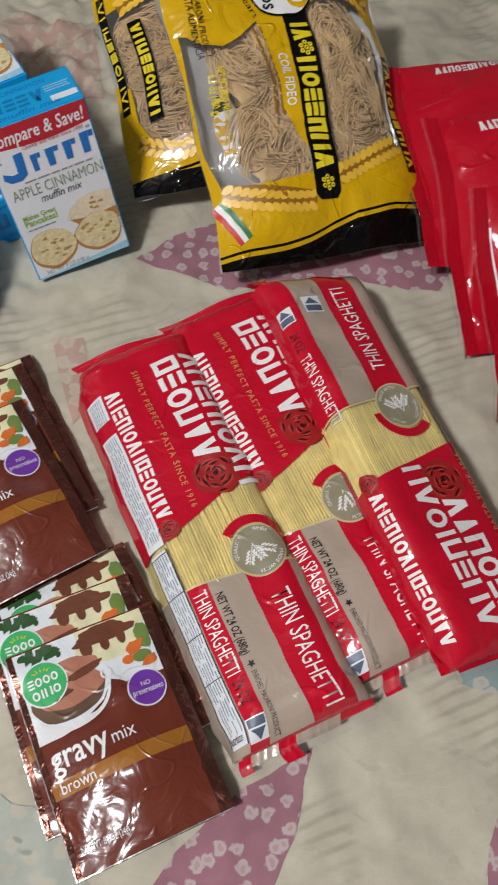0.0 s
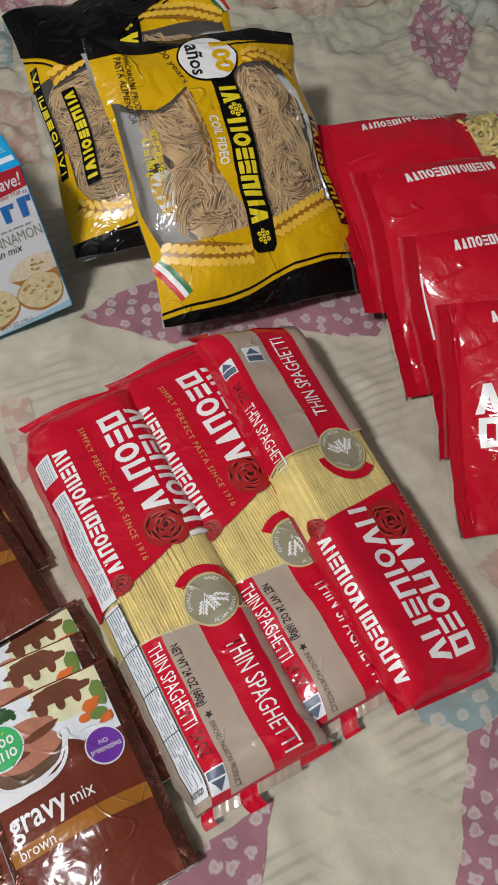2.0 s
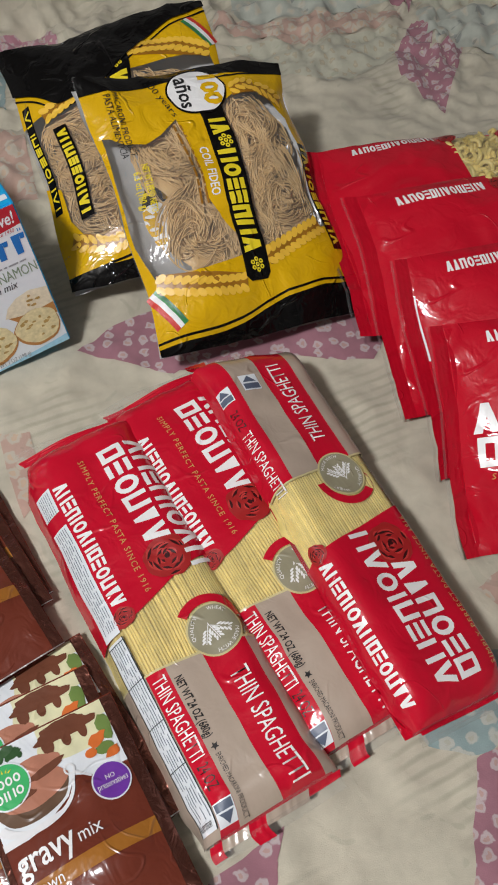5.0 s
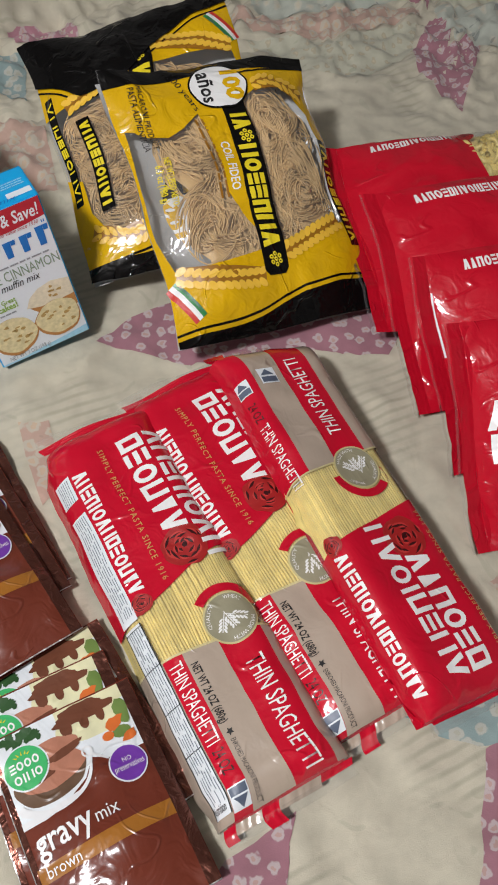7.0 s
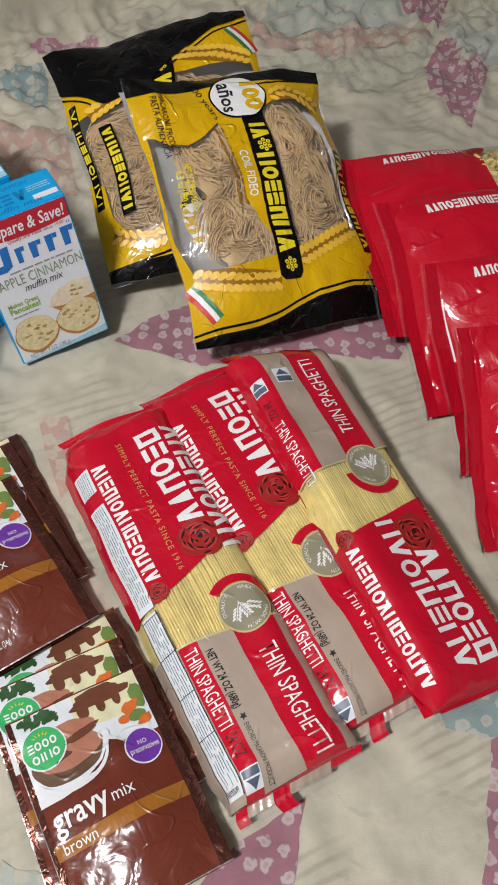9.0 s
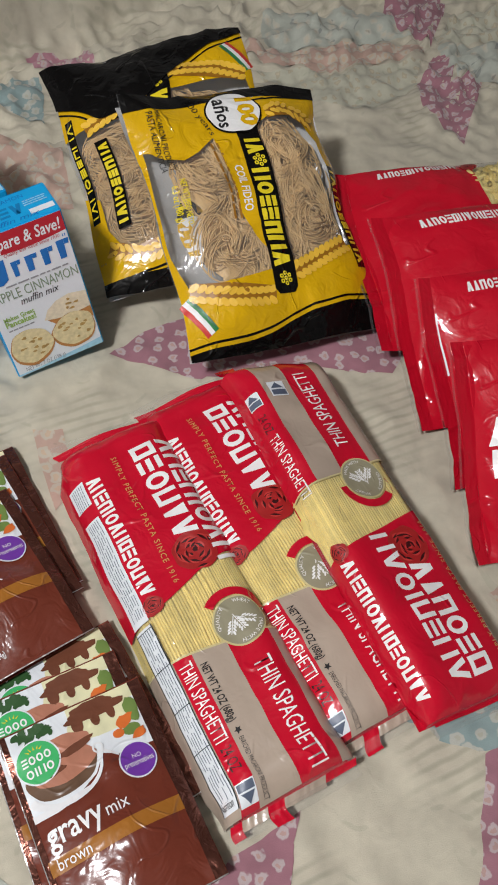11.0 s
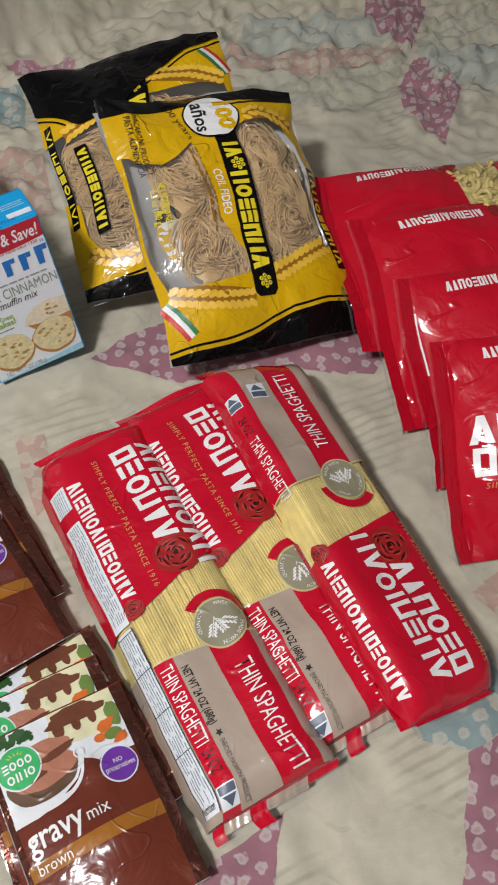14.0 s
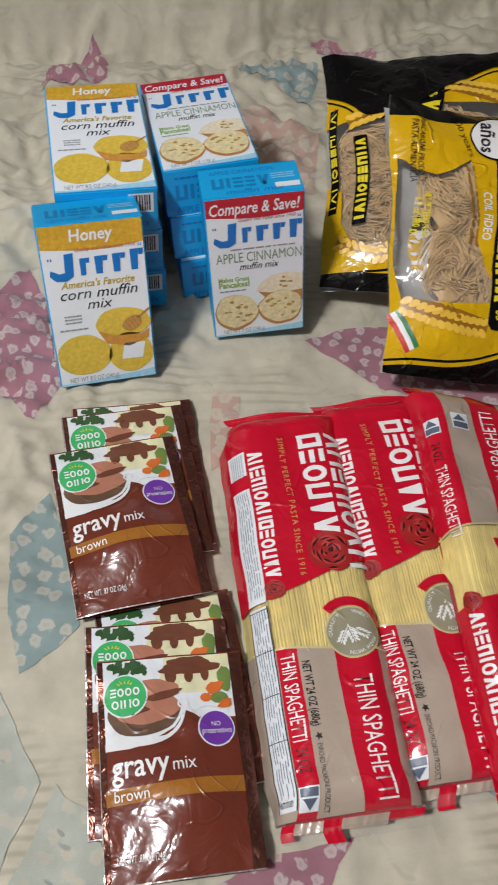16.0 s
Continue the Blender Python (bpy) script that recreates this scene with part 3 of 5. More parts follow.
def fin(name, u, W, h, skin_z, colors, parent, seed, length=0.013, ridges=9):
    """A crimped end seal: a thin wavy strip, in lengths of colour across its width."""
    sg = 1 if u > 0 else -1
    y = -W / 2
    whole = length
    for width, material, label, *own in colors:
        y1, length = y + width * W, own[0] if own else whole
        ys, xs = np.linspace(y, y1, max(4, int(width * 70))), np.linspace(0, length, 14)
        X, Y = np.meshgrid(xs, ys)
        Z = skin_z + (0.0007 * np.sin(X / length * ridges * 6.283) if u < 0 else 0.0004 * np.sin(Y * 900 + 1.5 * np.sin(Y * 310 + seed) + 60 * X) - 0.5 * X) + 0.003 * np.sin(Y * 70 + seed) * X / length - 0.12 * X * h
        P = np.stack([u + sg * X.ravel(), Y.ravel() + 0.0015 * np.sin(X.ravel() * 300 + seed), Z.ravel()], 1)
        n = len(xs)
        F = [(j * n + i, j * n + i + 1, j * n + n + i + 1, j * n + n + i)[::sg] for j in range(len(ys) - 1) for i in range(n - 1)]
        ob = mesh_part(name, P, F, material, parent, label)
        ob.visible_shadow = material is not FILM
        y = y1


def rose(u, v, r, skin, parent, lift, seed):
    ob = lay("rose_print", [disc(u, v, r, 34, wob=0.045, seed=seed, lobes=9)], skin, lift, ROSE_RED, parent, 0.004, "dark red rose picture")
    dark, light = [], []
    rnd = random.Random(seed)
    for r0, n in ((0.80, 6), (0.58, 5), (0.38, 4), (0.20, 3)):
        for i in range(n):
            a = 360 * i / n + rnd.uniform(-22, 22) + r0 * 170
            cu, cv = u + r * rnd.uniform(-0.12, 0.12), v + r * rnd.uniform(-0.12, 0.12)
            q, span = r * r0 * rnd.uniform(0.9, 1.08), rnd.uniform(200, 330) / n
            arc = lambda rad, grow: [(cu + (rad + grow * math.sin(math.pi * t)) * math.cos(radians(a + span * t)), cv + (rad + grow * math.sin(math.pi * t)) * math.sin(radians(a + span * t))) for t in (0, 0.2, 0.4, 0.6, 0.8, 1)]
            dark.append(arc(q, 0)[::-1] + arc(q, -r * 0.12)[1:-1])
            light.append(arc(q, r * 0.09) + arc(q, 0)[1:-1][::-1])
    dark.append(disc(u, v, r * 0.12, 10, wob=0.1))
    mesh_parts_under(ob, "petal_shadow", dark, skin, lift + 1.5e-4, PETAL_SHADE)
    mesh_parts_under(ob, "petal_edge", light, skin, lift + 3e-4, ROSE_LIGHT)


def mesh_parts_under(parent, name, loops, skin, lift, material):
    return lay(name, loops, skin, lift, material, parent, 0)


def wheat_ear(u, v, length, angle):
    loops = [turned(rect(-length * 0.5, -0.0003, length * 0.5, 0.0003), u, v, angle)]
    for i in range(4):
        for s in (-1, 1):
            loops.append(turned(disc(length * (-0.1 + 0.17 * i), s * length * 0.13, length * 0.13, 8, length * 0.055, angle=s * 35), u, v, angle))
    return loops


def seal(u, v, r, skin, parent, lift, turn=0.0):
    ob = lay("wheat_seal", [disc(u, v, r, 40)], skin, lift, SEAL_RIM, parent, 0.004, "round olive seal with wheat ears")
    lay("seal_field", [disc(u, v, r * 0.93, 40)], skin, lift + 2.5e-4, OLIVE, ob, 0.004)
    loops = []
    for a, du, dv in ((62, 0, 0.26), (20, 0.06, -0.02), (-22, 0.12, -0.28)):
        c, s = math.cos(radians(turn)), math.sin(radians(turn))
        loops += wheat_ear(u + r * (c * du - s * dv), v + r * (s * du + c * dv), r * 0.75, a + turn)
    lay("wheat_ear", loops, skin, lift + 5e-4, WHITE_INK, ob, 0)
    for body, start, w in (("MADE WITH", 75, 1.05), ("QUALITY", 285, 0.85), ("WHEAT", 180, 0.6)):
        wording("seal_words", body, skin, 0, 0, r * w, r * 0.13, WHITE_INK, ob, lift + 5e-4, ring=(u, v, r * 0.73, start + turn))


def spaghetti_bag(label, m, seed, shift=0.0, strip=-1, W=0.086, T=0.033, r=0.021, u0=-0.158, u1=0.141):
    """shift moves the wrap of the print round the bag; strip: the side whose narrow text strip shows."""
    bag = thing("spaghetti_bag", label, "pasta bag", m, "spaghetti bags on the quilt")
    skin, S = bag_skin(u0, u1, W, T, r, seed, flare=0.32 if strip < 0 else 0.0, brand_end=0.06 if strip < 0 else -0.14)
    fit = lambda s: max(-S + 0.0005, min(S - 0.0005, s))
    v, f = sheet(lambda u, s: skin(u, s) * np.array((1, 0.985, 0.975)), np.linspace(u0, u1, 90), np.linspace(-S, S, 44))
    mesh_part("film_body", v, f, FILM, bag, "clear plastic film").visible_shadow = False
    mesh_part("back_panel", *sheet(lambda u, s: np.stack([u, s * W / 2 / S, np.full_like(u, 0.0006)], 1), np.linspace(u0, u1, 12), np.linspace(-S, S, 6), True), RED, bag)
    w0, w1 = -0.014, 0.040          # clear window between the printed ends
    lift = 3e-4
    P0, P1 = u0 + 0.001, u1 - 0.001
    near = lambda q: w0 - 0.19 * q - (0.004 * math.sin(3.1 * q / S) if strip < 0 else 0.0)
    far = lambda q: 0.038 - 0.11 * q * strip
    lay("front_panel", [[(P0, -S), *[(near(q), q) for q in np.linspace(-S, S, 15)], (P0, S)]], skin, lift, RED, bag, 0.004, "red printed film")
    bands = ((-0.0345, -0.0215, RED), (-0.0215, 0.004, TAN), (0.004, 0.034, RED), (0.034, 0.07, TAN), (-0.08, -0.0345, TAN)) if strip < 0 else ((0.058, 0.077, RED), (0.032, 0.058, TAN), (0.003, 0.032, RED), (-0.08, 0.003, TAN), (0.077, 0.12, RED))
    for a, b, material in bands:
        a, b = fit(a + shift), fit(b + shift)
        if b - a > 0.001:
            lay("tan_panel" if material is TAN else "red_stripe", [[(far(a), a), (P1, a), (P1, b), (far(b), b)]], skin, lift, material, bag, 0.004)
    rim = np.linspace(-S + 0.001, S - 0.001, 24)
    lay("window_rim", [[*[(far(q) - 0.0012, q) for q in rim], *[(far(q) + 0.0003, q) for q in rim[::-1]]]], skin, lift + 2e-4, SEAL_RIM, bag, 0.004)
    # strands of pasta under the window
    rnd = random.Random(seed)
    s, k = -S + 0.004, 0
    while s < S - 0.003:
        us = np.linspace(w0 - 0.012, w1 + 0.012, 5)
        P = lifted(skin, np.stack([us, np.full(5, s) + rnd.uniform(-0.0007, 0.0007) * np.linspace(-1, 1, 5)], 1), -0.0026 - rnd.uniform(0, 0.0006))
        ring = [(0.0011 * math.cos(t), 0.0011 * math.sin(t)) for t in np.linspace(0, 6.283, 6, endpoint=False)]
        V = [(p[0], p[1] + c, p[2] + d) for p in P for c, d in ring]
        F = [(i * 6 + j, i * 6 + (j + 1) % 6, i * 6 + 6 + (j + 1) % 6, i * 6 + 6 + j) for i in range(4) for j in range(6)]
        mesh_part("pasta_strand", V, F, PASTA, bag)
        s += rnd.uniform(0.0019, 0.0023)
    mesh_part("pasta_bed", *sheet(lambda u, q: lifted(skin, np.stack([u, q], 1), -0.0034), np.linspace(w0 - 0.012, w1 + 0.012, 8), np.linspace(-S, S, 30)), PASTA, bag)
    # front print
    up = 8e-4
    o = shift
    lay_signs("brand_sign", brand_row(-0.135, fit(0.0065 + o), 0.088, 0.0180, SECOND), skin, up, WHITE_INK, bag, 0.004)
    lay_signs("brand_sign", brand_row(-0.135, fit(0.0275 + o), 0.116, 0.0165, FIRST), skin, up, WHITE_INK, bag, 0.004)
    wording("slogan", "SIMPLY PERFECT PASTA SINCE 1916", skin, -0.134, -0.0090 + o, 0.117, 0.0044, GOLD_INK, bag, up, spacing=1.25)
    rose(-0.034, 0.0155 + o, 0.0165, skin, bag, 7e-4, seed)
    # arc and seal over the window
    lay("seal_arc", band_ring(0.027, 0.018 + o, 0.018, 0.0245, 95, 225), skin, 4e-4, RED, bag, 0.004)
    seal(0.0285, 0.0185 + o, 0.0185, skin, bag, 7e-4, -8)
    wording("product_name", "THIN SPAGHETTI", skin, 0.0590, 0.0130 + o, 0.0765, 0.0122, WHITE_INK, bag, 1.2e-3)
    wording("net_weight", "NET WT 24 OZ (680g)", skin, 0.045, -0.0195 + o if strip < 0 else -0.0, 0.043, 0.0056, BLACK_INK, bag, up, bold=0.02) if strip < 0 else None
    if strip < 0:
        star = [((0.0028 if i % 2 else 0.0013) * math.cos(radians(90 + 36 * i)), (0.0028 if i % 2 else 0.0013) * math.sin(radians(90 + 36 * i))) for i in range(10)]
        lay("star", [turned(star, 0.0945, -0.0165 + o)], skin, up, BLACK_INK, bag, 0)
        wording("product_note", "ENRICHED MACARONI PRODUCT", skin, 0.099, -0.0185 + o, 0.039, 0.0034, BLACK_INK, bag, up)
    # narrow strip along the side of the face
    g = strip
    c = (-0.0280 if g < 0 else 0.0705) + shift
    ang, du = (0, 0.0) if g < 0 else (180, -0.012)
    flip = lambda a, b, h: (a, c - h / 2, b - a) if g < 0 else (b + du, c + h / 2, b - a)
    for nm, a, b, h, body, ink in (("strip_name", 0.039, 0.096, 0.0086, "THIN SPAGHETTI", WHITE_INK), ("strip_weight", 0.100, 0.116, 0.0072, "24 OZ", PETAL_SHADE)):
        x, y, ln = flip(a, b, h)
        wording(nm, body, skin, x, y, ln, h, ink, bag, up, angle=ang)
    x, y, ln = flip(-0.124, -0.018, 0.0100)
    lay_signs("brand_sign", brand_row(x, y, ln, 0.0100, FIRST + SECOND, ang), skin, up, WHITE_INK, bag, 0.004)
    rose(-0.009 + 1.1 * du, c + 0.001 * g, 0.0072, skin, bag, 8e-4, seed + 3)
    lay("badge", [rect(0.1235 + du, c - 0.0062, 0.1365 + du, c + 0.0062)], skin, up, LABEL_WHITE, bag, 0.004)
    lay("badge_mark", [rect(0.1243 + du, c - 0.0054, 0.1290 + du, c + 0.0054), [(0.130 + du, c - 0.0045), (0.1358 + du, c + 0.001), (0.130 + du, c + 0.005)]], skin, up + 3e-4, GREY_INK, bag, 0.004)
    if g > 0:
        lay("badge", [rect(0.1165, 0.0380 + o, 0.1305, 0.0535 + o)], skin, up, LABEL_WHITE, bag, 0.004)
        lay("badge_mark", [rect(0.1175, 0.0390 + o, 0.1225, 0.0525 + o), [(0.124, 0.040 + o), (0.1296, 0.046 + o), (0.124, 0.052 + o)]], skin, up + 3e-4, GREY_INK, bag, 0.004)
    # small-print panels down the side
    sd = -1 if g < 0 else 1
    q0, q1 = sd * 0.0350 + shift, sd * 0.0495 + shift
    lo, hi = min(q0, q1), max(q0, q1)
    if g < 0:
        for a, b in ((-0.127, -0.106), (-0.094, -0.002), (0.001, 0.135)):
            lay("facts_panel", [rect(a, lo, b, hi)], skin, up, LABEL_WHITE, bag, 0.004, "white small-print panel")
            lay("small_print", lines(a + 0.002, hi - 0.0025, (b - a) * 0.93, 0.0105, 6, seed + int(b * 1000), fill=0.26), skin, up + 3e-4, GREY_INK, bag, 0.004)
        rules = [rect(0.003 + 0.03 * k, lo + 0.0005, 0.0036 + 0.03 * k, hi - 0.0005) for k in range(4)] + [rect(0.001, lo, 0.135, lo + 0.0007), rect(0.001, hi - 0.0007, 0.135, hi)]
        lay("facts_rule", rules, skin, up + 3e-4, BLACK_INK, bag, 0.004)
        wording("facts_heading", "Nutrition", skin, 0.1325, lo + 0.0005, 0.011, 0.005, BLACK_INK, bag, up + 4e-4, angle=90)
        # crimped ends
    whole, rise, out = (W * 1.06, T * 0.6, 0.009) if strip < 0 else (W * 0.84, T * 0.30, 0.003)
    fin("end_seal", u0, whole, 1, rise, ((1.0, RED, "red crimped end"),), bag, seed, out)
    tabs = ((0.09, RED, "", 0.009), (0.20, TAN, "crimped clear and tan end", 0.006), (0.13, RED, "red tab of the end seal", 0.013), (0.33, TAN, "", 0.006), (0.25, RED, "", 0.004))
    if strip > 0:
        tabs = ((0.30, TAN, "crimped clear and tan end", 0.005), (0.28, RED, "", 0.004), (0.24, TAN, "", 0.005), (0.18, RED, "red tab of the end seal", 0.012))
    fin("end_seal", u1, W * 1.08, 1, T * 0.34, tabs, bag, seed + 1, 0.0065)
    fin("seal_edge", u0 - out, whole, 1, rise - 0.0012, ((1.0, FILM, "clear film edge"),), bag, seed + 2, 0.006, 2)
    fin("seal_edge", u1 + 0.004, W * 1.08, 1, T * 0.34 - 0.0014, ((1.0, FILM, "clear film edge"),), bag, seed + 2, 0.007, 2)
    return bag


def lying(x, y, z, yaw, pitch=0.0, roll=0.0):
    """A pose on the bed: turned by yaw, then rolled about its own length."""
    return pose(x, y, z, roll, pitch, yaw)


spaghetti_bag("red and tan spaghetti bag, clear window, small-print side showing", lying(0.0318, 0.2585, 0.003, -59.5, 0, 5), 2)
spaghetti_bag("red and tan spaghetti bag lying between two others", lying(0.0915, 0.307, 0.002, -58.5, 0, 5), 7, -0.003)
spaghetti_bag("red and tan spaghetti bag turned about, overlapping its neighbour", lying(0.1460, 0.3257, 0.0290, 118.5, -2.5, 16), 12, -0.0270, 1, 0.086, 0.027, 0.0135, -0.150, 0.156)


# ---------------- gravy packets ----------------
def pillow_skin(W, H, T, seed, wr=0.0012, size=0.035, power=3.0, base=0.001, sag=(0, 0)):
    """Upper skin of a flat sealed pouch, flat at its rim and swollen in the middle."""
    def skin(u, v):
        u, v = np.asarray(u, float), np.asarray(v, float)
        a, b = np.clip(np.abs(2 * (u - sag[0]) / W), 0, 1.2), np.clip(np.abs(2 * (v - sag[1]) / H), 0, 1.2)
        full = np.clip(1 - a ** power, 0, 1) * np.clip(1 - b ** power, 0, 1)
        z = base + T * full ** 0.8
        z = z + smooth_bumps(u, v, seed, size, wr) * (0.35 + 0.65 * full) + smooth_bumps(u, v, seed + 4, size * 2.6, wr * 1.2)
        return np.stack([u, v, z], 1)
    return skin


def leaf_clump(u, v, w, h, n, seed):
    rnd, loops = random.Random(seed), []
    for i in range(n):
        loops.append(disc(u + rnd.uniform(-0.5, 0.5) * w, v + rnd.uniform(-0.5, 0.5) * h, rnd.uniform(0.0018, 0.0034), 9, wob=0.22, seed=seed + i))
    return loops


def gravy_packet(m, seed, lump=0.0, sag=-0.018):
    W, H = 0.098, 0.138
    pk = thing("gravy_packet", "glossy brown gravy mix packet lying overlapped on the quilt", "gravy packet", m, "gravy packets on the quilt")
    core = pillow_skin(W, H, 0.0028 + 0.2 * lump, seed, 0.0008 + 0.03 * lump, 0.042, sag=(0, sag * 0.4))

    def skin(u, v):
        p = core(u, v)
        d = ((p[:, 0] - 0.002) / 0.033) ** 2 + ((p[:, 1] + 0.020) / 0.034) ** 2
        p[:, 2] += lump * np.exp(-d) + (0.0002 + 0.04 * lump) * np.exp(-0.8 * d) * np.sin(p[:, 0] * 95 + p[:, 1] * 60 + 1.6 * np.sin(p[:, 1] * 80 + seed))
        p[:, 2] += 0.0009 * np.clip((np.abs(p[:, 0]) - 0.037) / 0.006, 0, 1) * np.sin(p[:, 1] * 150 + 1.3 * np.sin(p[:, 1] * 61 + seed) + seed)
        return p
    us, vs = np.linspace(-W / 2, W / 2, 40), np.linspace(-H / 2, H / 2, 54)
    mesh_part("pouch", *sheet(skin, us, vs), BROWN, pk, "brown printed foil pouch")
    mesh_part("pouch_back", *sheet(lambda u, v: np.stack([u, v, np.full_like(u, 0.0)], 1), us[::6], vs[::6], True), DARK_BROWN, pk)
    L1, L2, L3, L4 = 3e-4, 6e-4, 9e-4, 12e-4
    lay("side_seal", [rect(W / 2 - 0.0085, -H / 2 + 0.001, W / 2 - 0.0005, H / 2 - 0.001)], skin, L1, SEAL_FOIL, pk, 0.004)
    lay("side_seal", [rect(-W / 2 + 0.0005, -H / 2 + 0.001, -W / 2 + 0.0045, H / 2 - 0.001)], skin, L1, SEAL_FOIL, pk, 0.004)
    lay("foil_edge", [rect(-W / 2 + 0.0002, -H / 2, -W / 2 + 0.0008, H / 2), rect(-W / 2, -H / 2 + 0.0002, W / 2, -H / 2 + 0.0010)], skin, L2, FOIL, pk, 0.004)
    # food picture
    x0, x1, top = -0.0445, 0.0405, H / 2 - 0.0012
    pic = lay("food_picture", [[(x0, 0.0135), (-0.03, 0.0125), (-0.012, 0.0140), (0.000, 0.0200), (0.008, 0.0300), (0.020, 0.024), (x1, 0.024), (x1, top), (x0, top)]], skin, L1, LABEL_WHITE, pk, 0.004, "printed meat and potato picture")
    lay("potato", [disc(0.017, 0.0535, 0.0235, 30, 0.0125, 0.04, seed=5), rect(-0.004, 0.058, x1, top)], skin, L2, POTATO, pic, 0.004)
    lay("gravy", [disc(0.013, 0.0605, 0.0195, 40, 0.0065, 0.10, seed=9, lobes=11), disc(0.0, 0.0545, 0.004, 12, 0.006), disc(0.012, 0.0535, 0.003, 12, 0.005), disc(0.023, 0.055, 0.003, 12, 0.006)], skin, L3, GRAVY, pic, 0.004)
    tagged(lay("parsley", leaf_clump(-0.027, 0.0615, 0.026, 0.008, 17, 3), skin, L3, PARSLEY, pic, 0), kind="stuff")
    lay("bean", [disc(0.036, 0.050, 0.0045, 14, 0.009, 0.1, 2), disc(0.031, 0.037, 0.006, 12, 0.004)], skin, L3, BEAN, pic, 0.004)
    lay("carrot", [disc(0.0285, 0.044, 0.0065, 12, 0.004, 0.12, 4, 25), disc(0.0345, 0.0325, 0.005, 12, 0.003, 0.12, 6, 20), disc(0.022, 0.0375, 0.004, 12, 0.003)], skin, L4, CARROT, pic, 0.004)
    lay("roast", [disc(-0.0195, 0.031, 0.0235, 36, 0.0150, 0.02, 8)], skin, L2, CRUST, pic, 0.004)
    lay("meat_slice", [disc(-0.017, 0.0340, 0.0215, 30, 0.0105, 0.03, 3), disc(-0.013, 0.0465, 0.017, 26, 0.0065, 0.05, 7)], skin, L3, MEAT, pic, 0.004)
    lay("gravy_streak", [disc(-0.006, 0.0415, 0.013, 20, 0.0028, 0.08, 2, 10), disc(-0.024, 0.033, 0.008, 16, 0.0028, 0.1, 3)], skin, L4, GRAVY, pic, 0.004)
    # dish rim: a white swoosh with a loop
    rim = []
    q = lambda a, r: (max(x0, -0.0185 + r * 1.08 * math.cos(a)), 0.0300 + r * 0.80 * math.sin(a))
    for k in range(16):
        a0, a1 = radians(205 + 9.4 * k), radians(205 + 9.4 * (k + 1))
        t0, t1 = 0.0046 * (1 - k / 18), 0.0046 * (1 - (k + 1) / 18)
        rim.append([q(a0, 0.0222), q(a0, 0.0222 + t0 + 0.0009), q(a1, 0.0222 + t1 + 0.0009), q(a1, 0.0222)])
    rim += band_ring(0.0065, 0.0345, 0.0024, 0.0036, 0, 360, 14) + [[(0.0048, 0.0250), (0.0060, 0.0245), (0.0098, 0.034), (0.0086, 0.0345)], [(0.008, 0.031), (0.0165, 0.024), (0.017, 0.0252), (0.009, 0.0325)]]
    rim.append([(x0, 0.0090), (-0.030, 0.0085), (-0.012, 0.0110), (-0.004, 0.0150), (-0.012, 0.0140), (-0.030, 0.0125), (x0, 0.0135)])
    lay("dish_rim", rim, skin, L4, DISH, pic, 0.004)
    g = lay("logo", [disc(-0.0305, 0.0435, 0.0145, 36)], skin, L4, LABEL_WHITE, pk, 0.004, "round green logo disc")
    lay("logo_field", [disc(-0.0305, 0.0435, 0.0135, 36)], skin, L4 + 3e-4, LOGO_GREEN, g, 0.004)
    lay_signs("logo_shape", brand_row(-0.0400, 0.0432, 0.019, 0.0056, "eooo", weight=0.2) + brand_row(-0.0395, 0.0352, 0.018, 0.0056, "oino", weight=0.2), skin, L4 + 6e-4, WHITE_INK, g, 0)
    lay("logo_spark", [turned([(-0.0005, 0), (0.0005, 0), (0, 0.0028)], -0.0305 + 0.004 * math.sin(radians(a)), 0.0502 + 0.0015 * math.cos(radians(a)), -a) for a in (-60, -30, 0, 30, 60)], skin, L4 + 6e-4, YELLOW_INK, g, 0)
    p = lay("claim_disc", [disc(0.0265, 0.0165, 0.0122, 32)], skin, L4, LABEL_WHITE, pk, 0.004, "round purple claim disc")
    lay("claim_field", [disc(0.0265, 0.0165, 0.0113, 32)], skin, L4 + 3e-4, PURPLE, p, 0.004)
    wording("claim", "NO", skin, 0.0235, 0.0178, 0.006, 0.0030, WHITE_INK, p, L4 + 6e-4)
    wording("claim", "preservatives", skin, 0.0168, 0.0130, 0.0195, 0.0036, WHITE_INK, p, L4 + 6e-4)
    wording("product_name", "gravy", skin, -0.0415, -0.0085, 0.036, 0.0098, WHITE_INK, pk, L3, bold=0.012)
    wording("product_name", "mix", skin, -0.0035, -0.0080, 0.0145, 0.0078, WHITE_INK, pk, L3)
    lay("flavour_band", [rect(x0 - 0.001, -0.0240, x1, -0.0145)], skin, L2, BAND, pk, 0.004, "amber flavour band")
    wording("flavour", "brown", skin, -0.0405, -0.0222, 0.0215, 0.0068, WHITE_INK, pk, L3)
    wording("net_weight", "NET WT .87 OZ (24g)", skin, -0.0405, -0.0565, 0.029, 0.0040, WHITE_INK, pk, L4)
    return pk


def packet_at(corner_x, corner_y, z, yaw, seed, pitch=0.0, roll=0.0, lump=0.0):
    """A packet placed by its upper left corner."""
    c, s = math.cos(radians(yaw)), math.sin(radians(yaw))
    u, v = 0.049, -0.069
    gravy_packet(pose(corner_x + c * u - s * v, corner_y + s * u + c * v, z, roll, pitch, yaw), seed, lump)


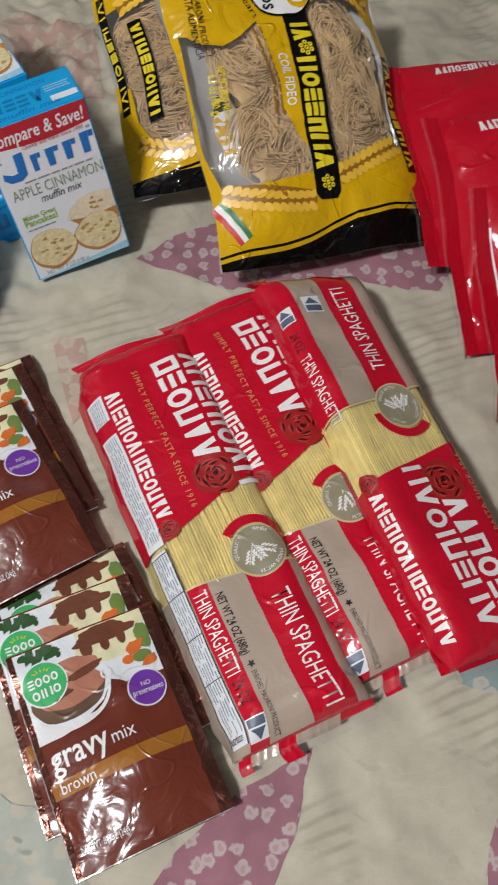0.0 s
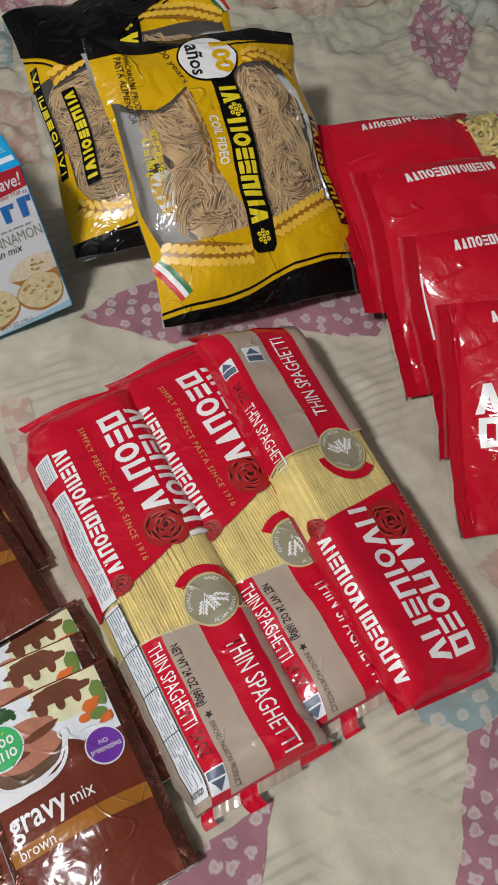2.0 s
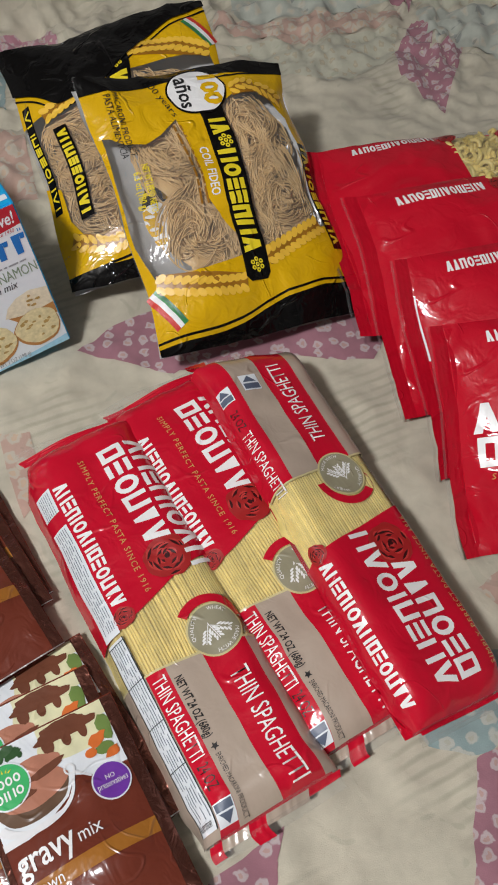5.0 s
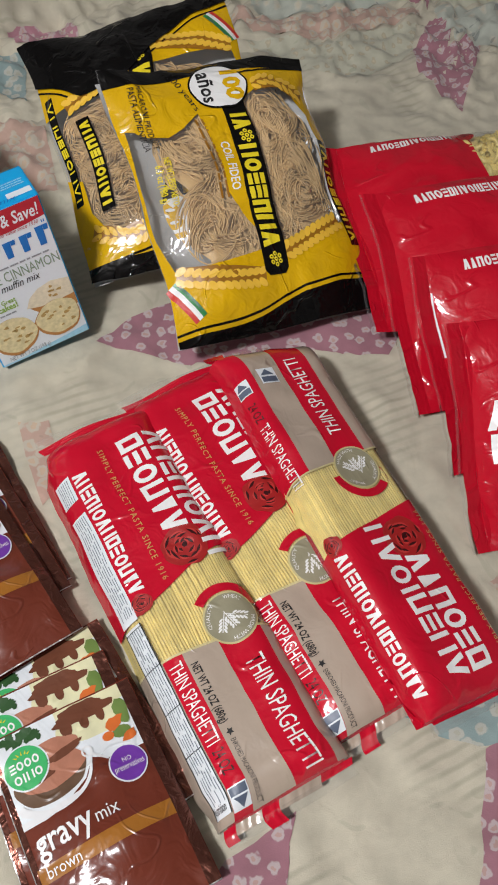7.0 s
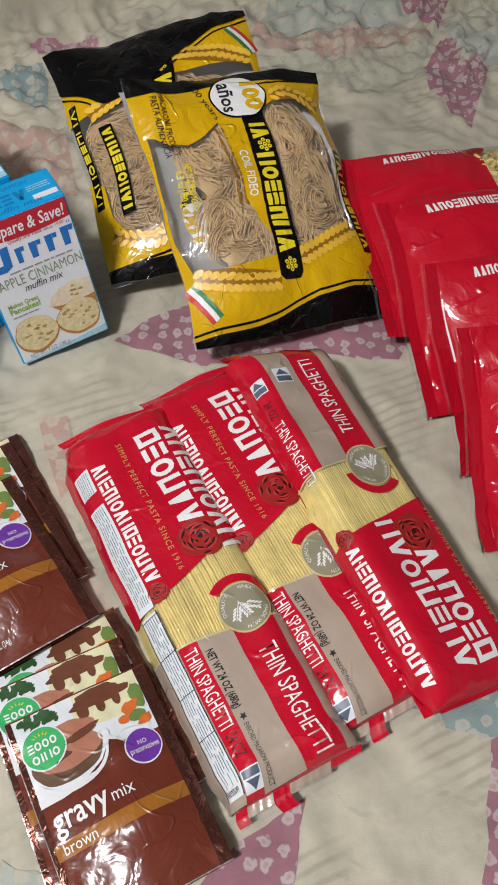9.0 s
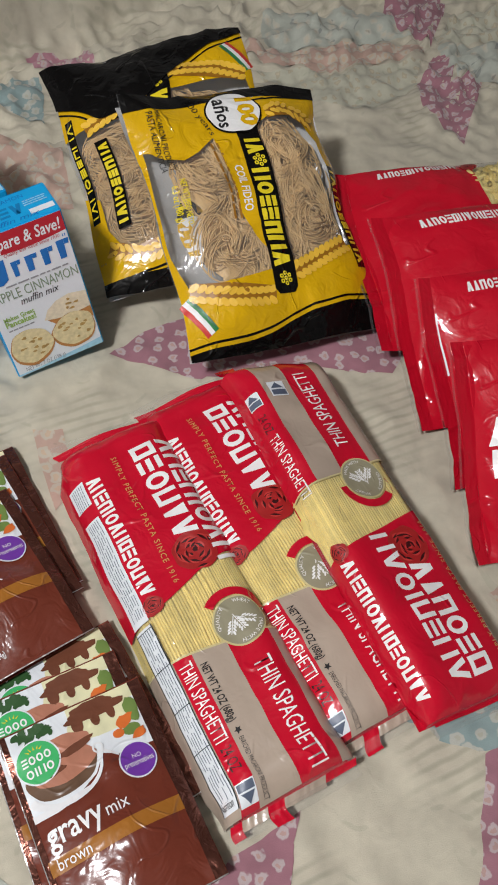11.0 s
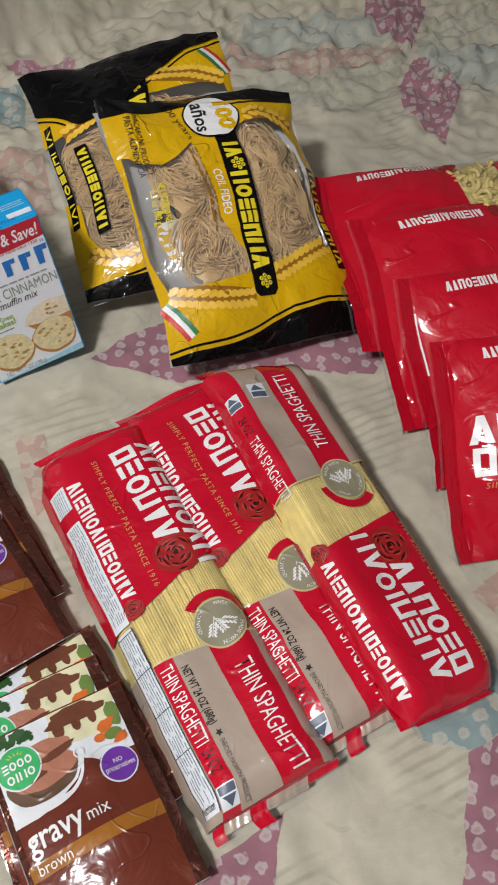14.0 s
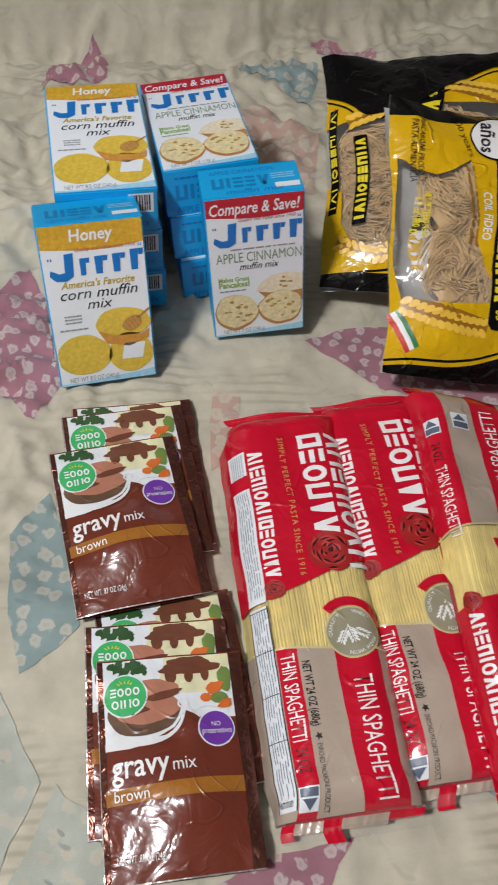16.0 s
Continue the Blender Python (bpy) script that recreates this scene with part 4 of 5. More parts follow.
packet_at(-0.1131, 0.1929, 0.0010, 35.5, 21)
packet_at(-0.1111, 0.1771, 0.0058, 29.5, 22)
packet_at(-0.0911, 0.1562, 0.0106, 30.5, 23, 0, 1.0, 0.0110)
packet_at(-0.2130, 0.3400, 0.0010, 33.4, 24)
packet_at(-0.2140, 0.3252, 0.0058, 36.0, 25)
packet_at(-0.2029, 0.2872, 0.0106, 38.0, 26, 0, 1.0, 0.0120)


# ---------------- muffin mix boxes ----------------
BW, BD, BH = 0.080, 0.044, 0.141


def flat_skin(origin, ex, ey):
    o, a, b = np.array(origin, float), np.array(ex, float), np.array(ey, float)
    return lambda u, v: o + np.outer(np.asarray(u, float), a) + np.outer(np.asarray(v, float), b)


def muffin_box(kind, label, m):
    """An upright carton: x across its front, y to its back, z up."""
    box = thing("muffin_mix_box", label, "mix box", m, "muffin mix boxes")
    bm = bmesh.new()
    bmesh.ops.create_cube(bm, size=1, matrix=Matrix.Translation((0, BD / 2, BH / 2)) @ Matrix.Diagonal((BW, BD, BH, 1)))
    bmesh.ops.bevel(bm, geom=bm.edges[:], offset=0.0009, segments=2, affect="EDGES")
    part("carton", bm, BLUE, box, "blue printed carton")
    F = flat_skin((0, 0, 0), (1, 0, 0), (0, 0, 1))
    TOP = flat_skin((0, 0, BH), (1, 0, 0), (0, 1, 0))
    BOT = flat_skin((0, 0, 0), (1, 0, 0), (0, -1, 0))
    L1, L2, L3, L4 = 2.5e-4, 4.5e-4, 6.5e-4, 8.5e-4
    e = 0.0012
    face = lay("front_face", [rect(-BW / 2 + e, e, BW / 2 - e, BH - e)], F, L1, WHITE_CARD, box, 0, "white printed front")
    wave = lambda y, amp, n=14: [(-BW / 2 + e + (BW - 2 * e) * k / n, y + amp * math.sin(2.6 * k / n * math.pi / 2 + 2.4)) for k in range(n + 1)]
    bannercol, y0 = (HONEY, 0.1205) if kind == "honey" else (BANNER, 0.1225)
    lay("banner", [wave(y0, 0.0022) + [(BW / 2 - e, BH - e), (-BW / 2 + e, BH - e)]], F, L2, bannercol, box, 0, "speckled honey banner" if kind == "honey" else "red banner")
    if kind == "honey":
        wording("banner_word", "Honey", F, -0.0165, 0.1265, 0.033, 0.0095, WHITE_CARD, box, L3, shear=0.1, bold=0.02)
    else:
        wording("banner_word", "Compare & Save!", F, -0.036, 0.1255, 0.072, 0.0105, WHITE_CARD, box, L3, shear=0.2, bold=0.015)
    # brand sign: five plain blue shapes
    sign = [[(-0.0345, 0.1000), (-0.0300, 0.0955), (-0.0220, 0.0950), (-0.0165, 0.0985), (-0.0150, 0.1175), (-0.0220, 0.1170), (-0.0228, 0.1020), (-0.0270, 0.1015), (-0.0335, 0.1050)]]
    for a, w, h in ((-0.0125, 0.0095, 0.0140), (-0.0015, 0.0125, 0.0145), (0.0120, 0.0125, 0.0150), (0.0255, 0.0130, 0.0170)):
        sign.append([(a + w * 0.18, 0.0985), (a + w * 0.58, 0.0985), (a + w * 0.66, 0.0985 + h), (a + w * 0.16, 0.0985 + h)])
        sign.append([(a + w * 0.66, 0.0985 + h * 0.72), (a + w * 0.92, 0.0985 + h * 0.70), (a + w * 0.98, 0.0985 + h), (a + w * 0.66, 0.0985 + h)])
    lay("brand_sign", sign, F, L3, LOGO_BLUE, box, 0, "blue brand sign")
    lay("brand_mark", [rect(-0.0345, 0.1125, -0.0335, 0.1145), rect(-0.0325, 0.1125, -0.0315, 0.1145), rect(0.0345, 0.1175, 0.0352, 0.1200), rect(0.0362, 0.1175, 0.0369, 0.1200)], F, L3, LOGO_BLUE, box, 0)
    wording("slogan", "Quality and Value since 1930", F, -0.0135, 0.1182, 0.046, 0.0032, RED_SCRIPT, box, L3, shear=0.25)
    if kind == "honey":
        wording("slogan", "America's Favorite", F, -0.0275, 0.0888, 0.057, 0.0062, HONEY_INK, box, L3, shear=0.25, bold=0.015)
        wording("product_name", "corn muffin", F, -0.029, 0.0790, 0.060, 0.0088, INK, box, L3, shear=0.3)
        wording("product_name", "mix", F, -0.0095, 0.0695, 0.020, 0.0078, INK, box, L3, shear=0.3)
        lay("small_print", lines(-0.0285, 0.0640, 0.0135, 0.0085, 3, 4, fill=0.45), F, L3, INK_GREY, box, 0)
        lay("small_print", lines(-0.0335, 0.0520, 0.024, 0.002, 1, 5, fill=0.7), F, L3, INK_GREY, box, 0)
        pic = lay("corn_muffin", [disc(0.0165, 0.0535, 0.0220, 26, 0.0140, 0.02, 3), disc(-0.0170, 0.0285, 0.0220, 28, 0.0185, 0.02, 7), disc(0.0205, 0.0260, 0.0180, 28, 0.0185, 0.02, 11)], F, L3, CORN, box, 0, "yellow corn muffin picture")
        lay("muffin_side", [[(-0.004, 0.049), (0.010, 0.043), (0.030, 0.042), (0.037, 0.046), (0.036, 0.038), (0.020, 0.032), (0.002, 0.037)]], F, L4, CORN_EDGE, pic, 0)
        lay("butter_pat", [[(0.0125, 0.0205), (0.030, 0.0200), (0.033, 0.0345), (0.016, 0.0350)]], F, L4, WHITE_CARD, pic, 0)
        lay("honey_dipper", [disc(0.0240, 0.0525, 0.0085, 18, 0.0062, 0.02, 2, 28), [(0.030, 0.0560), (0.0385, 0.0630), (0.0385, 0.0650), (0.029, 0.0580)]], F, L4, WOOD, pic, 0)
        lay("dipper_groove", [turned(rect(-0.0006, -0.0056, 0.0006, 0.0056), 0.0240 + d * 0.88, 0.0525 + d * 0.47, 28) for d in (-0.005, -0.0018, 0.0014, 0.0046)], F, L4 + 2e-4, CORN_EDGE, pic, 0)
        net, nw = "NET WT 8.5 OZ (240 g)", 0.040
    else:
        lay("small_print", lines(-0.021, 0.0915, 0.053, 0.002, 1, 6, fill=0.7), F, L3, INK_GREY, box, 0)
        wording("product_name", "APPLE CINNAMON", F, -0.0335, 0.0795, 0.071, 0.0095, SAGE, box, L3)
        wording("product_name", "muffin mix", F, -0.0145, 0.0715, 0.033, 0.0068, INK, box, L3, shear=0.3)
        wording("claim", "Makes Great", F, -0.0330, 0.0605, 0.026, 0.0045, LIME, box, L3, bold=0.02)
        wording("claim", "Pancakes!", F, -0.0330, 0.0545, 0.026, 0.0058, LIME, box, L3, bold=0.03)
        lay("small_print", lines(-0.0325, 0.0500, 0.024, 0.002, 1, 5, fill=0.7), F, L3, INK_GREY, box, 0)
        side = lay("muffin_side", [[(-0.001, 0.0485), (0.006, 0.040), (0.020, 0.034), (0.0385, 0.033), (0.0385, 0.046)]], F, L2, CRUMB_EDGE, box, 0, "apple muffin picture")
        lay("muffin_top", [[(-0.002, 0.0478), (0.003, 0.0565), (0.012, 0.0625), (0.024, 0.065), (0.0385, 0.0615), (0.0385, 0.045), (0.020, 0.0435), (0.008, 0.045)]], F, L3, CRUMB_TOP, side, 0)
        lay("muffin_crust", [disc(-0.0195, 0.0270, 0.0190, 28, 0.0195, 0.025, 3), disc(0.0190, 0.0275, 0.0195, 28, 0.0185, 0.025, 6)], F, L3, CRUMB_EDGE, side, 0)
        lay("muffin_crumb", [disc(-0.0192, 0.0287, 0.0182, 28, 0.0178, 0.03, 3), disc(0.0195, 0.0290, 0.0185, 28, 0.0170, 0.03, 6)], F, L4, CRUMB, side, 0)
        rnd = random.Random(4)
        chunks = []
        for cu, cv, ru, rv, k in ((-0.0192, 0.0287, 0.014, 0.014, 12), (0.0195, 0.029, 0.014, 0.013, 12), (0.022, 0.054, 0.015, 0.006, 6)):
            for i in range(k):
                a, d = rnd.uniform(0, 6.28), math.sqrt(rnd.random())
                chunks.append(disc(cu + ru * d * math.cos(a), cv + rv * d * math.sin(a), rnd.uniform(0.0012, 0.0026), 8, rnd.uniform(0.0008, 0.0018), 0.15, i))
        tagged(lay("apple_chunk", chunks, F, L4 + 2e-4, CHUNK, side, 0), kind="stuff")
        net, nw = "NET WT 7 OZ (198 g)", 0.036
    lay("ice_wash", [[(-BW / 2 + e, e), (BW / 2 - e, e), (BW / 2 - e, 0.0085), (0.028, 0.0072), (0.012, 0.0058), (-0.02, 0.0030), (-BW / 2 + e, 0.0032)]], F, L2, ICE, box, 0)
    wording("net_weight", net, F, -0.0315, 0.0040, nw, 0.0045, INK_GREY, box, L3)
    # top end
    lay_signs("end_sign", brand_row(-0.031, 0.0125, 0.046, 0.0145, "uieey"), TOP, L1, BLUE_SHADE, box, 0)
    wording("end_words", "corn muffin mix" if kind == "honey" else "muffin mix", TOP, -0.031 if kind == "honey" else -0.021, 0.0035, 0.046, 0.0062, LOGO_BLUE, box, L1, shear=0.3)
    if kind != "honey":
        wording("end_words", "APPLE CINNAMON", TOP, -0.032, 0.0325, 0.052, 0.0055, LOGO_BLUE, box, L1)
    lay("date_field", [[(0.0185 + 0.0195 * t + 0.0, 0.0065) for t in (0, 1)] + [(0.0380, 0.0135), (0.0185, 0.0135)]], TOP, L1, WHITE_CARD, box, 0, "white date field")
    lay("small_print", lines(0.017, 0.026, 0.019, 0.009, 3, 9, fill=0.45), TOP, L1, ICE, box, 0)
    # bottom end
    if kind == "honey":
        lay("barcode_field", [rect(0.0165, -0.0235, 0.0365, -0.0045)], BOT, L1, WHITE_CARD, box, 0)
        rnd = random.Random(2)
        x, bars = 0.0185, []
        while x < 0.0345:
            w = rnd.uniform(0.0005, 0.0015)
            bars.append(rect(x, -0.0215, x + w, -0.0060))
            x += w + rnd.uniform(0.0006, 0.0013)
        lay("barcode", bars, BOT, L2, INK, box, 0)
        wording("end_words", "corn muffin mix", BOT, -0.030, -0.0375, 0.064, 0.0075, LOGO_BLUE, box, L1, shear=0.3)
        lay_signs("end_sign", brand_row(-0.032, -0.022, 0.042, 0.0145, "uieey"), BOT, L1, BLUE_SHADE, box, 0)
    else:
        lay("small_print", lines(-0.031, -0.0085, 0.036, 0.0026, 1, 3, fill=0.7), BOT, L1, LOGO_BLUE, box, 0)
        lay_signs("end_sign", brand_row(-0.031, -0.0285, 0.048, 0.0145, "uieey"), BOT, L1, BLUE_SHADE, box, 0)
        wording("end_words", "APPLE CINNAMON", BOT, -0.0315, -0.0415, 0.060, 0.0066, LOGO_BLUE, box, L1)
    # flap seams at the ends
    lay("flap_seam", [rect(-BW / 2 + e, BD - 0.0016, BW / 2 - e, BD - 0.0012)], TOP, L1, BLUE_SHADE, box, 0)
    return box


def stack_box(x, y, z, rx, ry, rz, level, dx=0.0, dy=0.0, turn=0.0):
    """A carton lying face up in a stack that leans a little on the soft bed."""
    return pose(x, y, z, rx, ry, rz) @ pose(dx, dy, BD + (level - 2) * 0.0443, 0, 0, turn) @ pose(0, 0, 0, -90, 0, 0)


honey = muffin_box("honey", "blue and white honey corn muffin mix box leaning upright", pose(-0.1974, 0.3768, 0.0065, -20.5, -2.7, 36.5))
apple = muffin_box("apple", "blue and white apple cinnamon muffin mix box standing upright", pose(-0.1060, 0.4877, 0.0065, -8.9, -8.0, 30.8))
for level, dx, dy, turn, label in ((2, 0, 0, 0, "honey corn muffin mix box lying face up on a stack"), (1, 0.003, 0.001, 1.5, "honey corn muffin mix box lying within a stack"), (0, 0.005, 0, 0.5, "honey corn muffin mix box lying within a stack")):
    tagged(copy_thing(honey, stack_box(-0.2376, 0.4562, 0.0875, -1.3, -3.0, 33.5, level, dx, dy, turn)), label)
for level, dx, dy, turn, label in ((2, 0, 0, 0, "apple cinnamon muffin mix box lying face up on a stack"), (1, 0.002, -0.002, -1.0, "apple cinnamon muffin mix box lying within a stack"), (0, 0.006, -0.006, 0.5, "apple cinnamon muffin mix box lying within a stack")):
    tagged(copy_thing(apple, stack_box(-0.1754, 0.5259, 0.0875, -6.3, -7.0, 35.4, level, dx, dy, turn)), label)


# ---------------- coil noodle bags ----------------
def tube(P, r, sides=5):
    """A thin round strand along points."""
    P = np.asarray(P, float)
    t = np.gradient(P, axis=0)
    t /= np.maximum(np.linalg.norm(t, axis=1, keepdims=True), 1e-9)
    a = np.cross(t, np.array((0.13, 0.21, 1.0)))
    a /= np.maximum(np.linalg.norm(a, axis=1, keepdims=True), 1e-9)
    b = np.cross(t, a)
    V = np.concatenate([P + r * (math.cos(k) * a + math.sin(k) * b) for k in np.linspace(0, 6.283, sides, endpoint=False)])
    n = len(P)
    F = [(j * n + i, j * n + i + 1, ((j + 1) % sides) * n + i + 1, ((j + 1) % sides) * n + i) for j in range(sides) for i in range(n - 1)]
    return V, F


def noodle_nest(parent, skin, cu, cv, R, depth, seed, strands=70):
    rnd, V, F, base = np.random.RandomState(seed), [], [], 0
    t, each = np.linspace(0, 1, 22), 9
    for k in range(strands):
        if k % each == 0:       # strands run side by side in loose loops
            a0, turn = rnd.uniform(0, 6.283), rnd.uniform(1.3, 3.2) * rnd.choice((-1, 1))
            r0, ecc, tilt, sink = rnd.uniform(0.40, 1.15), rnd.uniform(0.45, 1.0), rnd.uniform(0, 3.14), rnd.uniform(0, 0.30)
            du, dv = rnd.uniform(-0.48, 0.48, 2) * R
        q = (k % each) / each - 0.5
        rr = R * (r0 + 0.34 * q + 0.09 * rnd.randn() + 0.12 * np.sin(3 * t + a0 + 3 * q) + 0.14 * rnd.randn() * t)
        a = a0 + 0.22 * rnd.randn() + turn * t * rnd.uniform(0.85, 1.1)
        x, y = rr * np.cos(a), rr * np.sin(a) * ecc
        u, v = cu + du + x * math.cos(tilt) - y * math.sin(tilt), cv + dv + x * math.sin(tilt) + y * math.cos(tilt)
        far = np.maximum(np.hypot(u - cu, v - cv) / (R * 1.05), 1)
        u, v = cu + (u - cu) / far, cv + (v - cv) / far
        P = skin(u, v)
        dome = np.clip(((u - cu) ** 2 + (v - cv) ** 2) / (R * R), 0, 1.3)
        P[:, 2] -= 0.0020 + depth * (sink + rnd.uniform(0, 0.05)) + 0.004 * dome + 0.0012 * np.sin(7 * t + a0)
        P[:, 2] = np.maximum(P[:, 2], 0.002)
        v2, f2 = tube(P, 0.00056, 4)
        V.append(v2)
        F += [tuple(i + base for i in q) for q in f2]
        base += len(v2)
    lay("nest_core", [disc(cu, cv, R * 0.93, 24)], skin, -0.0115, FIDEO, parent, 0.006)
    mesh_part("noodle_nest", np.concatenate(V), F, FIDEO, parent, "coiled nest of fine dry noodles")


def braid(u0, v0, u1, v1, n, size, bow=0.0):
    """A plaited wheat ear: two rows of slanting grains."""
    loops, L = [], math.hypot(u1 - u0, v1 - v0)
    ang = math.degrees(math.atan2(v1 - v0, u1 - u0))
    for i in range(n):
        t = (i + 0.5) / n
        for s in (-1, 1):
            g = disc(0, s * size * 0.40, L / n * 0.74, 10, size * 0.25, angle=s * 36)
            y = bow * math.sin(math.pi * t)
            loops.append(turned(turned(g, t * L, y), u0, v0, ang))
    return loops


BACKING = film_print("backing_film", (0.54, 0.53, 0.52))


def noodle_bag(label, m, seed, foot, straps):
    W, H, T = 0.202, 0.248, 0.048
    bag = thing("noodle_bag", label, "pasta bag", m, "coil noodle bags")
    base = pillow_skin(W, H, T * 0.48, seed, 0.0026, 0.05, power=3.2, base=0.028)

    def skin(u, v):
        p = base(u, v)
        x, y = p[:, 0], p[:, 1]
        p[:, 0] = x * (1 - 0.06 * np.clip(1 - np.abs(2 * y / H) ** 3, 0, 1)) + 0.0015 * np.sin(y * 60 + seed)
        p[:, 2] += 0.0035 * np.sin(x * 40 + seed) * np.clip(np.abs(2 * y / H), 0, 1) ** 3
        w = smooth_bumps(x, y, seed + 3, 0.08, 0.03)
        p[:, 2] += 0.0022 * np.cos((x + 0.25 * y + w) * 40 + seed) ** 8 * np.clip(np.abs(2 * y / H) * 1.3 - 0.3, 0, 1) + 0.0009 * np.cos((x - y + 2 * w) * 45) ** 8
        return p
    us, vs = np.linspace(-W / 2, W / 2, 64), np.linspace(-H / 2, H / 2, 80)
    mesh_part("film_front", *sheet(skin, us, vs), FILM, bag, "clear glossy film window").visible_shadow = False

    def under(u, v):
        p = skin(u, v)
        p[:, 2] = 0.0275 - np.clip(p[:, 2] - 0.028, 0, 1) * 1.1
        return p
    mesh_part("back_panel", *sheet(under, np.linspace(-W / 2 + 0.002, W / 2 - 0.002, 24), np.linspace(-H / 2 + 0.002, H / 2 - 0.002, 30), True), BACKING, bag, "pale printed back film")
    q = random.Random(seed)
    k = 0
    for cu, cv in ((-0.036, 0.036), (0.047, 0.050), (-0.034, -0.026), (0.050, -0.014), (0.002, 0.012), (0.004, -0.040), (0.0, 0.07), (0.056, 0.018)):
        noodle_nest(bag, skin, cu + q.uniform(-3, 3) * 1e-3, cv + q.uniform(-3, 3) * 1e-3, 0.038, 0.015, seed * 10 + k, 130)
        k += 1
    L1, L2, L3, L4, L5 = 3e-4, 6e-4, 9e-4, 12e-4, 15e-4
    w, h = W / 2 - 0.0008, H / 2 - 0.0008
    wave = lambda y, f, n=26, a=-w, b=w: [(a + (b - a) * k / n, y + f(k / n)) for k in range(n + 1)]
    sm = lambda t: t * t * (3 - 2 * t)
    # yellow head with its wave, black top seal
    head = [(-w, 0.070), (-0.090, 0.066), (-0.078, 0.058), (-0.062, 0.054), (-0.045, 0.060), (-0.022, 0.074), (0.028, 0.083), (0.040, 0.089), (0.056, 0.090), (0.074, 0.080), (0.083, 0.062), (0.086, 0.030), (w, 0.020)]
    lay("head_print", [head + [(w, h - 0.0120), (-w, h - 0.0160)]], skin, L1, YELLOW, bag, 0.004, "yellow printed film")
    lay("top_seal", [wave(h - 0.0165, lambda t: 0.004 * t - 0.0010 * math.sin(9 * t)) + [(w, h), (-w, h)]], skin, L3, BLACK, bag, 0.004, "crimped black seal")
    upper = wave(-0.062, lambda t: 0.020 * sm(t) - 0.004 * math.sin(3 * t))
    edge = wave(0.0, lambda t: float(np.interp(t, (0, 0.2, 0.4, 0.6, 0.8, 1), foot)) + 0.0012 * math.sin(14 * t))
    lay("foot_print", [[(x, y - 0.003) for x, y in edge] + [(x, max(y, e[1])) for (x, y), e in zip(upper, edge)][::-1]], skin, L1, YELLOW, bag, 0.004, "yellow printed film")
    lay("foot_seal", [[(-w, -h), (w, -h)] + edge[::-1]], skin, L3 if len(straps) < 2 else L5 + 1e-3, BLACK, bag, 0.004, "black printed foot")
    lay("foot_line", [[(x, y + 0.0035) for x, y in edge] + [(x, y + 0.0055) for x, y in edge[::-1]]], skin, L3, BLACK, bag, 0.004)
    lay("head_line", [[(x, y - 0.0040) for x, y in wave(h - 0.015, lambda t: 0.006 * t, 12, 0.02, w)] + [(x, y - 0.0022) for x, y in wave(h - 0.015, lambda t: 0.006 * t, 12, 0.02, w)[::-1]]], skin, L3, BLACK, bag, 0.006)
    # wheat plaits
    for a in ((-0.092, -0.064, -0.014, -0.080, 12, 0.012, -0.005), (0.010, -0.064, 0.078, -0.042, 10, 0.012, 0.0), (0.034, 0.090, 0.060, 0.092, 4, 0.010, 0.004), (0.060, 0.092, 0.086, 0.079, 4, 0.010, 0.002)):
        u0, v0, u1, v1, n, size, bow = a
        nx, ny = -(v1 - v0), u1 - u0
        ln = math.hypot(nx, ny)
        nx, ny = nx / ln * size * 0.6, ny / ln * size * 0.6
        pl = lay("wheat_plait", [[(u0 - nx, v0 - ny), (u1 - nx, v1 - ny), (u1 + nx, v1 + ny), (u0 + nx, v0 + ny)]], skin, L3, WHEAT_DARK, bag, 0.006, "golden wheat plait")
        for g in braid(u0, v0, u1, v1, n, size, bow):
            lay("wheat_grain", [g], skin, L4, WHEAT_INK, pl, 0)
    lay("side_print", [[(-w, -0.066), (-w + 0.009, -0.064), (-w + 0.003, -0.03), (-w + 0.002, 0.03), (-w + 0.006, 0.071), (-w, 0.071)]], skin, L1, YELLOW, bag, 0.004, "yellow printed film edge")
    # middle straps: yellow with the kind of noodle, black with the brand shapes
    strap = lay("name_strap", [[(-0.026, 0.080), (0.002, 0.083), (-0.005, -0.042), (-0.012, -0.038), (-0.018, -0.024), (-0.024, -0.004)]], skin, L2, YELLOW, bag, 0.004, "yellow name strap")
    wording("product_name", "COIL FIDEO", skin, -0.0180, 0.042, 0.046, 0.0085, WHITE_INK, strap, L4, angle=-93, bold=0.015)
    brand = lay("brand_strap", [[(-0.002, 0.084), (0.021, 0.090), (0.0165, 0.02), (0.0095, -0.076), (0.006, -0.0805), (-0.011, -0.0805), (-0.014, -0.076), (-0.007, 0.02)]], skin, L5, BLACK, bag, 0.005, "black brand strap with yellow shapes")
    lay_signs("brand_shape", brand_row(0.0010, 0.0660, 0.016, 0.0165, "ia", -93, 0.30), skin, L5 + 3e-4, YELLOW_INK, brand, 0.005)
    lay_signs("brand_shape", brand_row(-0.0025, 0.0360, 0.0930, 0.0165, "noeerna", -94.3, 0.30, 0.13), skin, L5 + 3e-4, YELLOW_INK, brand, 0.005)
    for cu, cv in ((0.0085, 0.0430), (-0.0015, -0.0680)):
        for a in range(7):
            q = (cu, cv) if a == 6 else (cu + 0.0045 * math.cos(radians(60 * a + 30)), cv + 0.0045 * math.sin(radians(60 * a + 30)))
            lay("brand_dot", band_ring(*q, 0.0007, 0.0020, k=10), skin, L5 + 3e-4, YELLOW_INK, brand, 0)
    # anniversary disc
    L5 += 6e-4
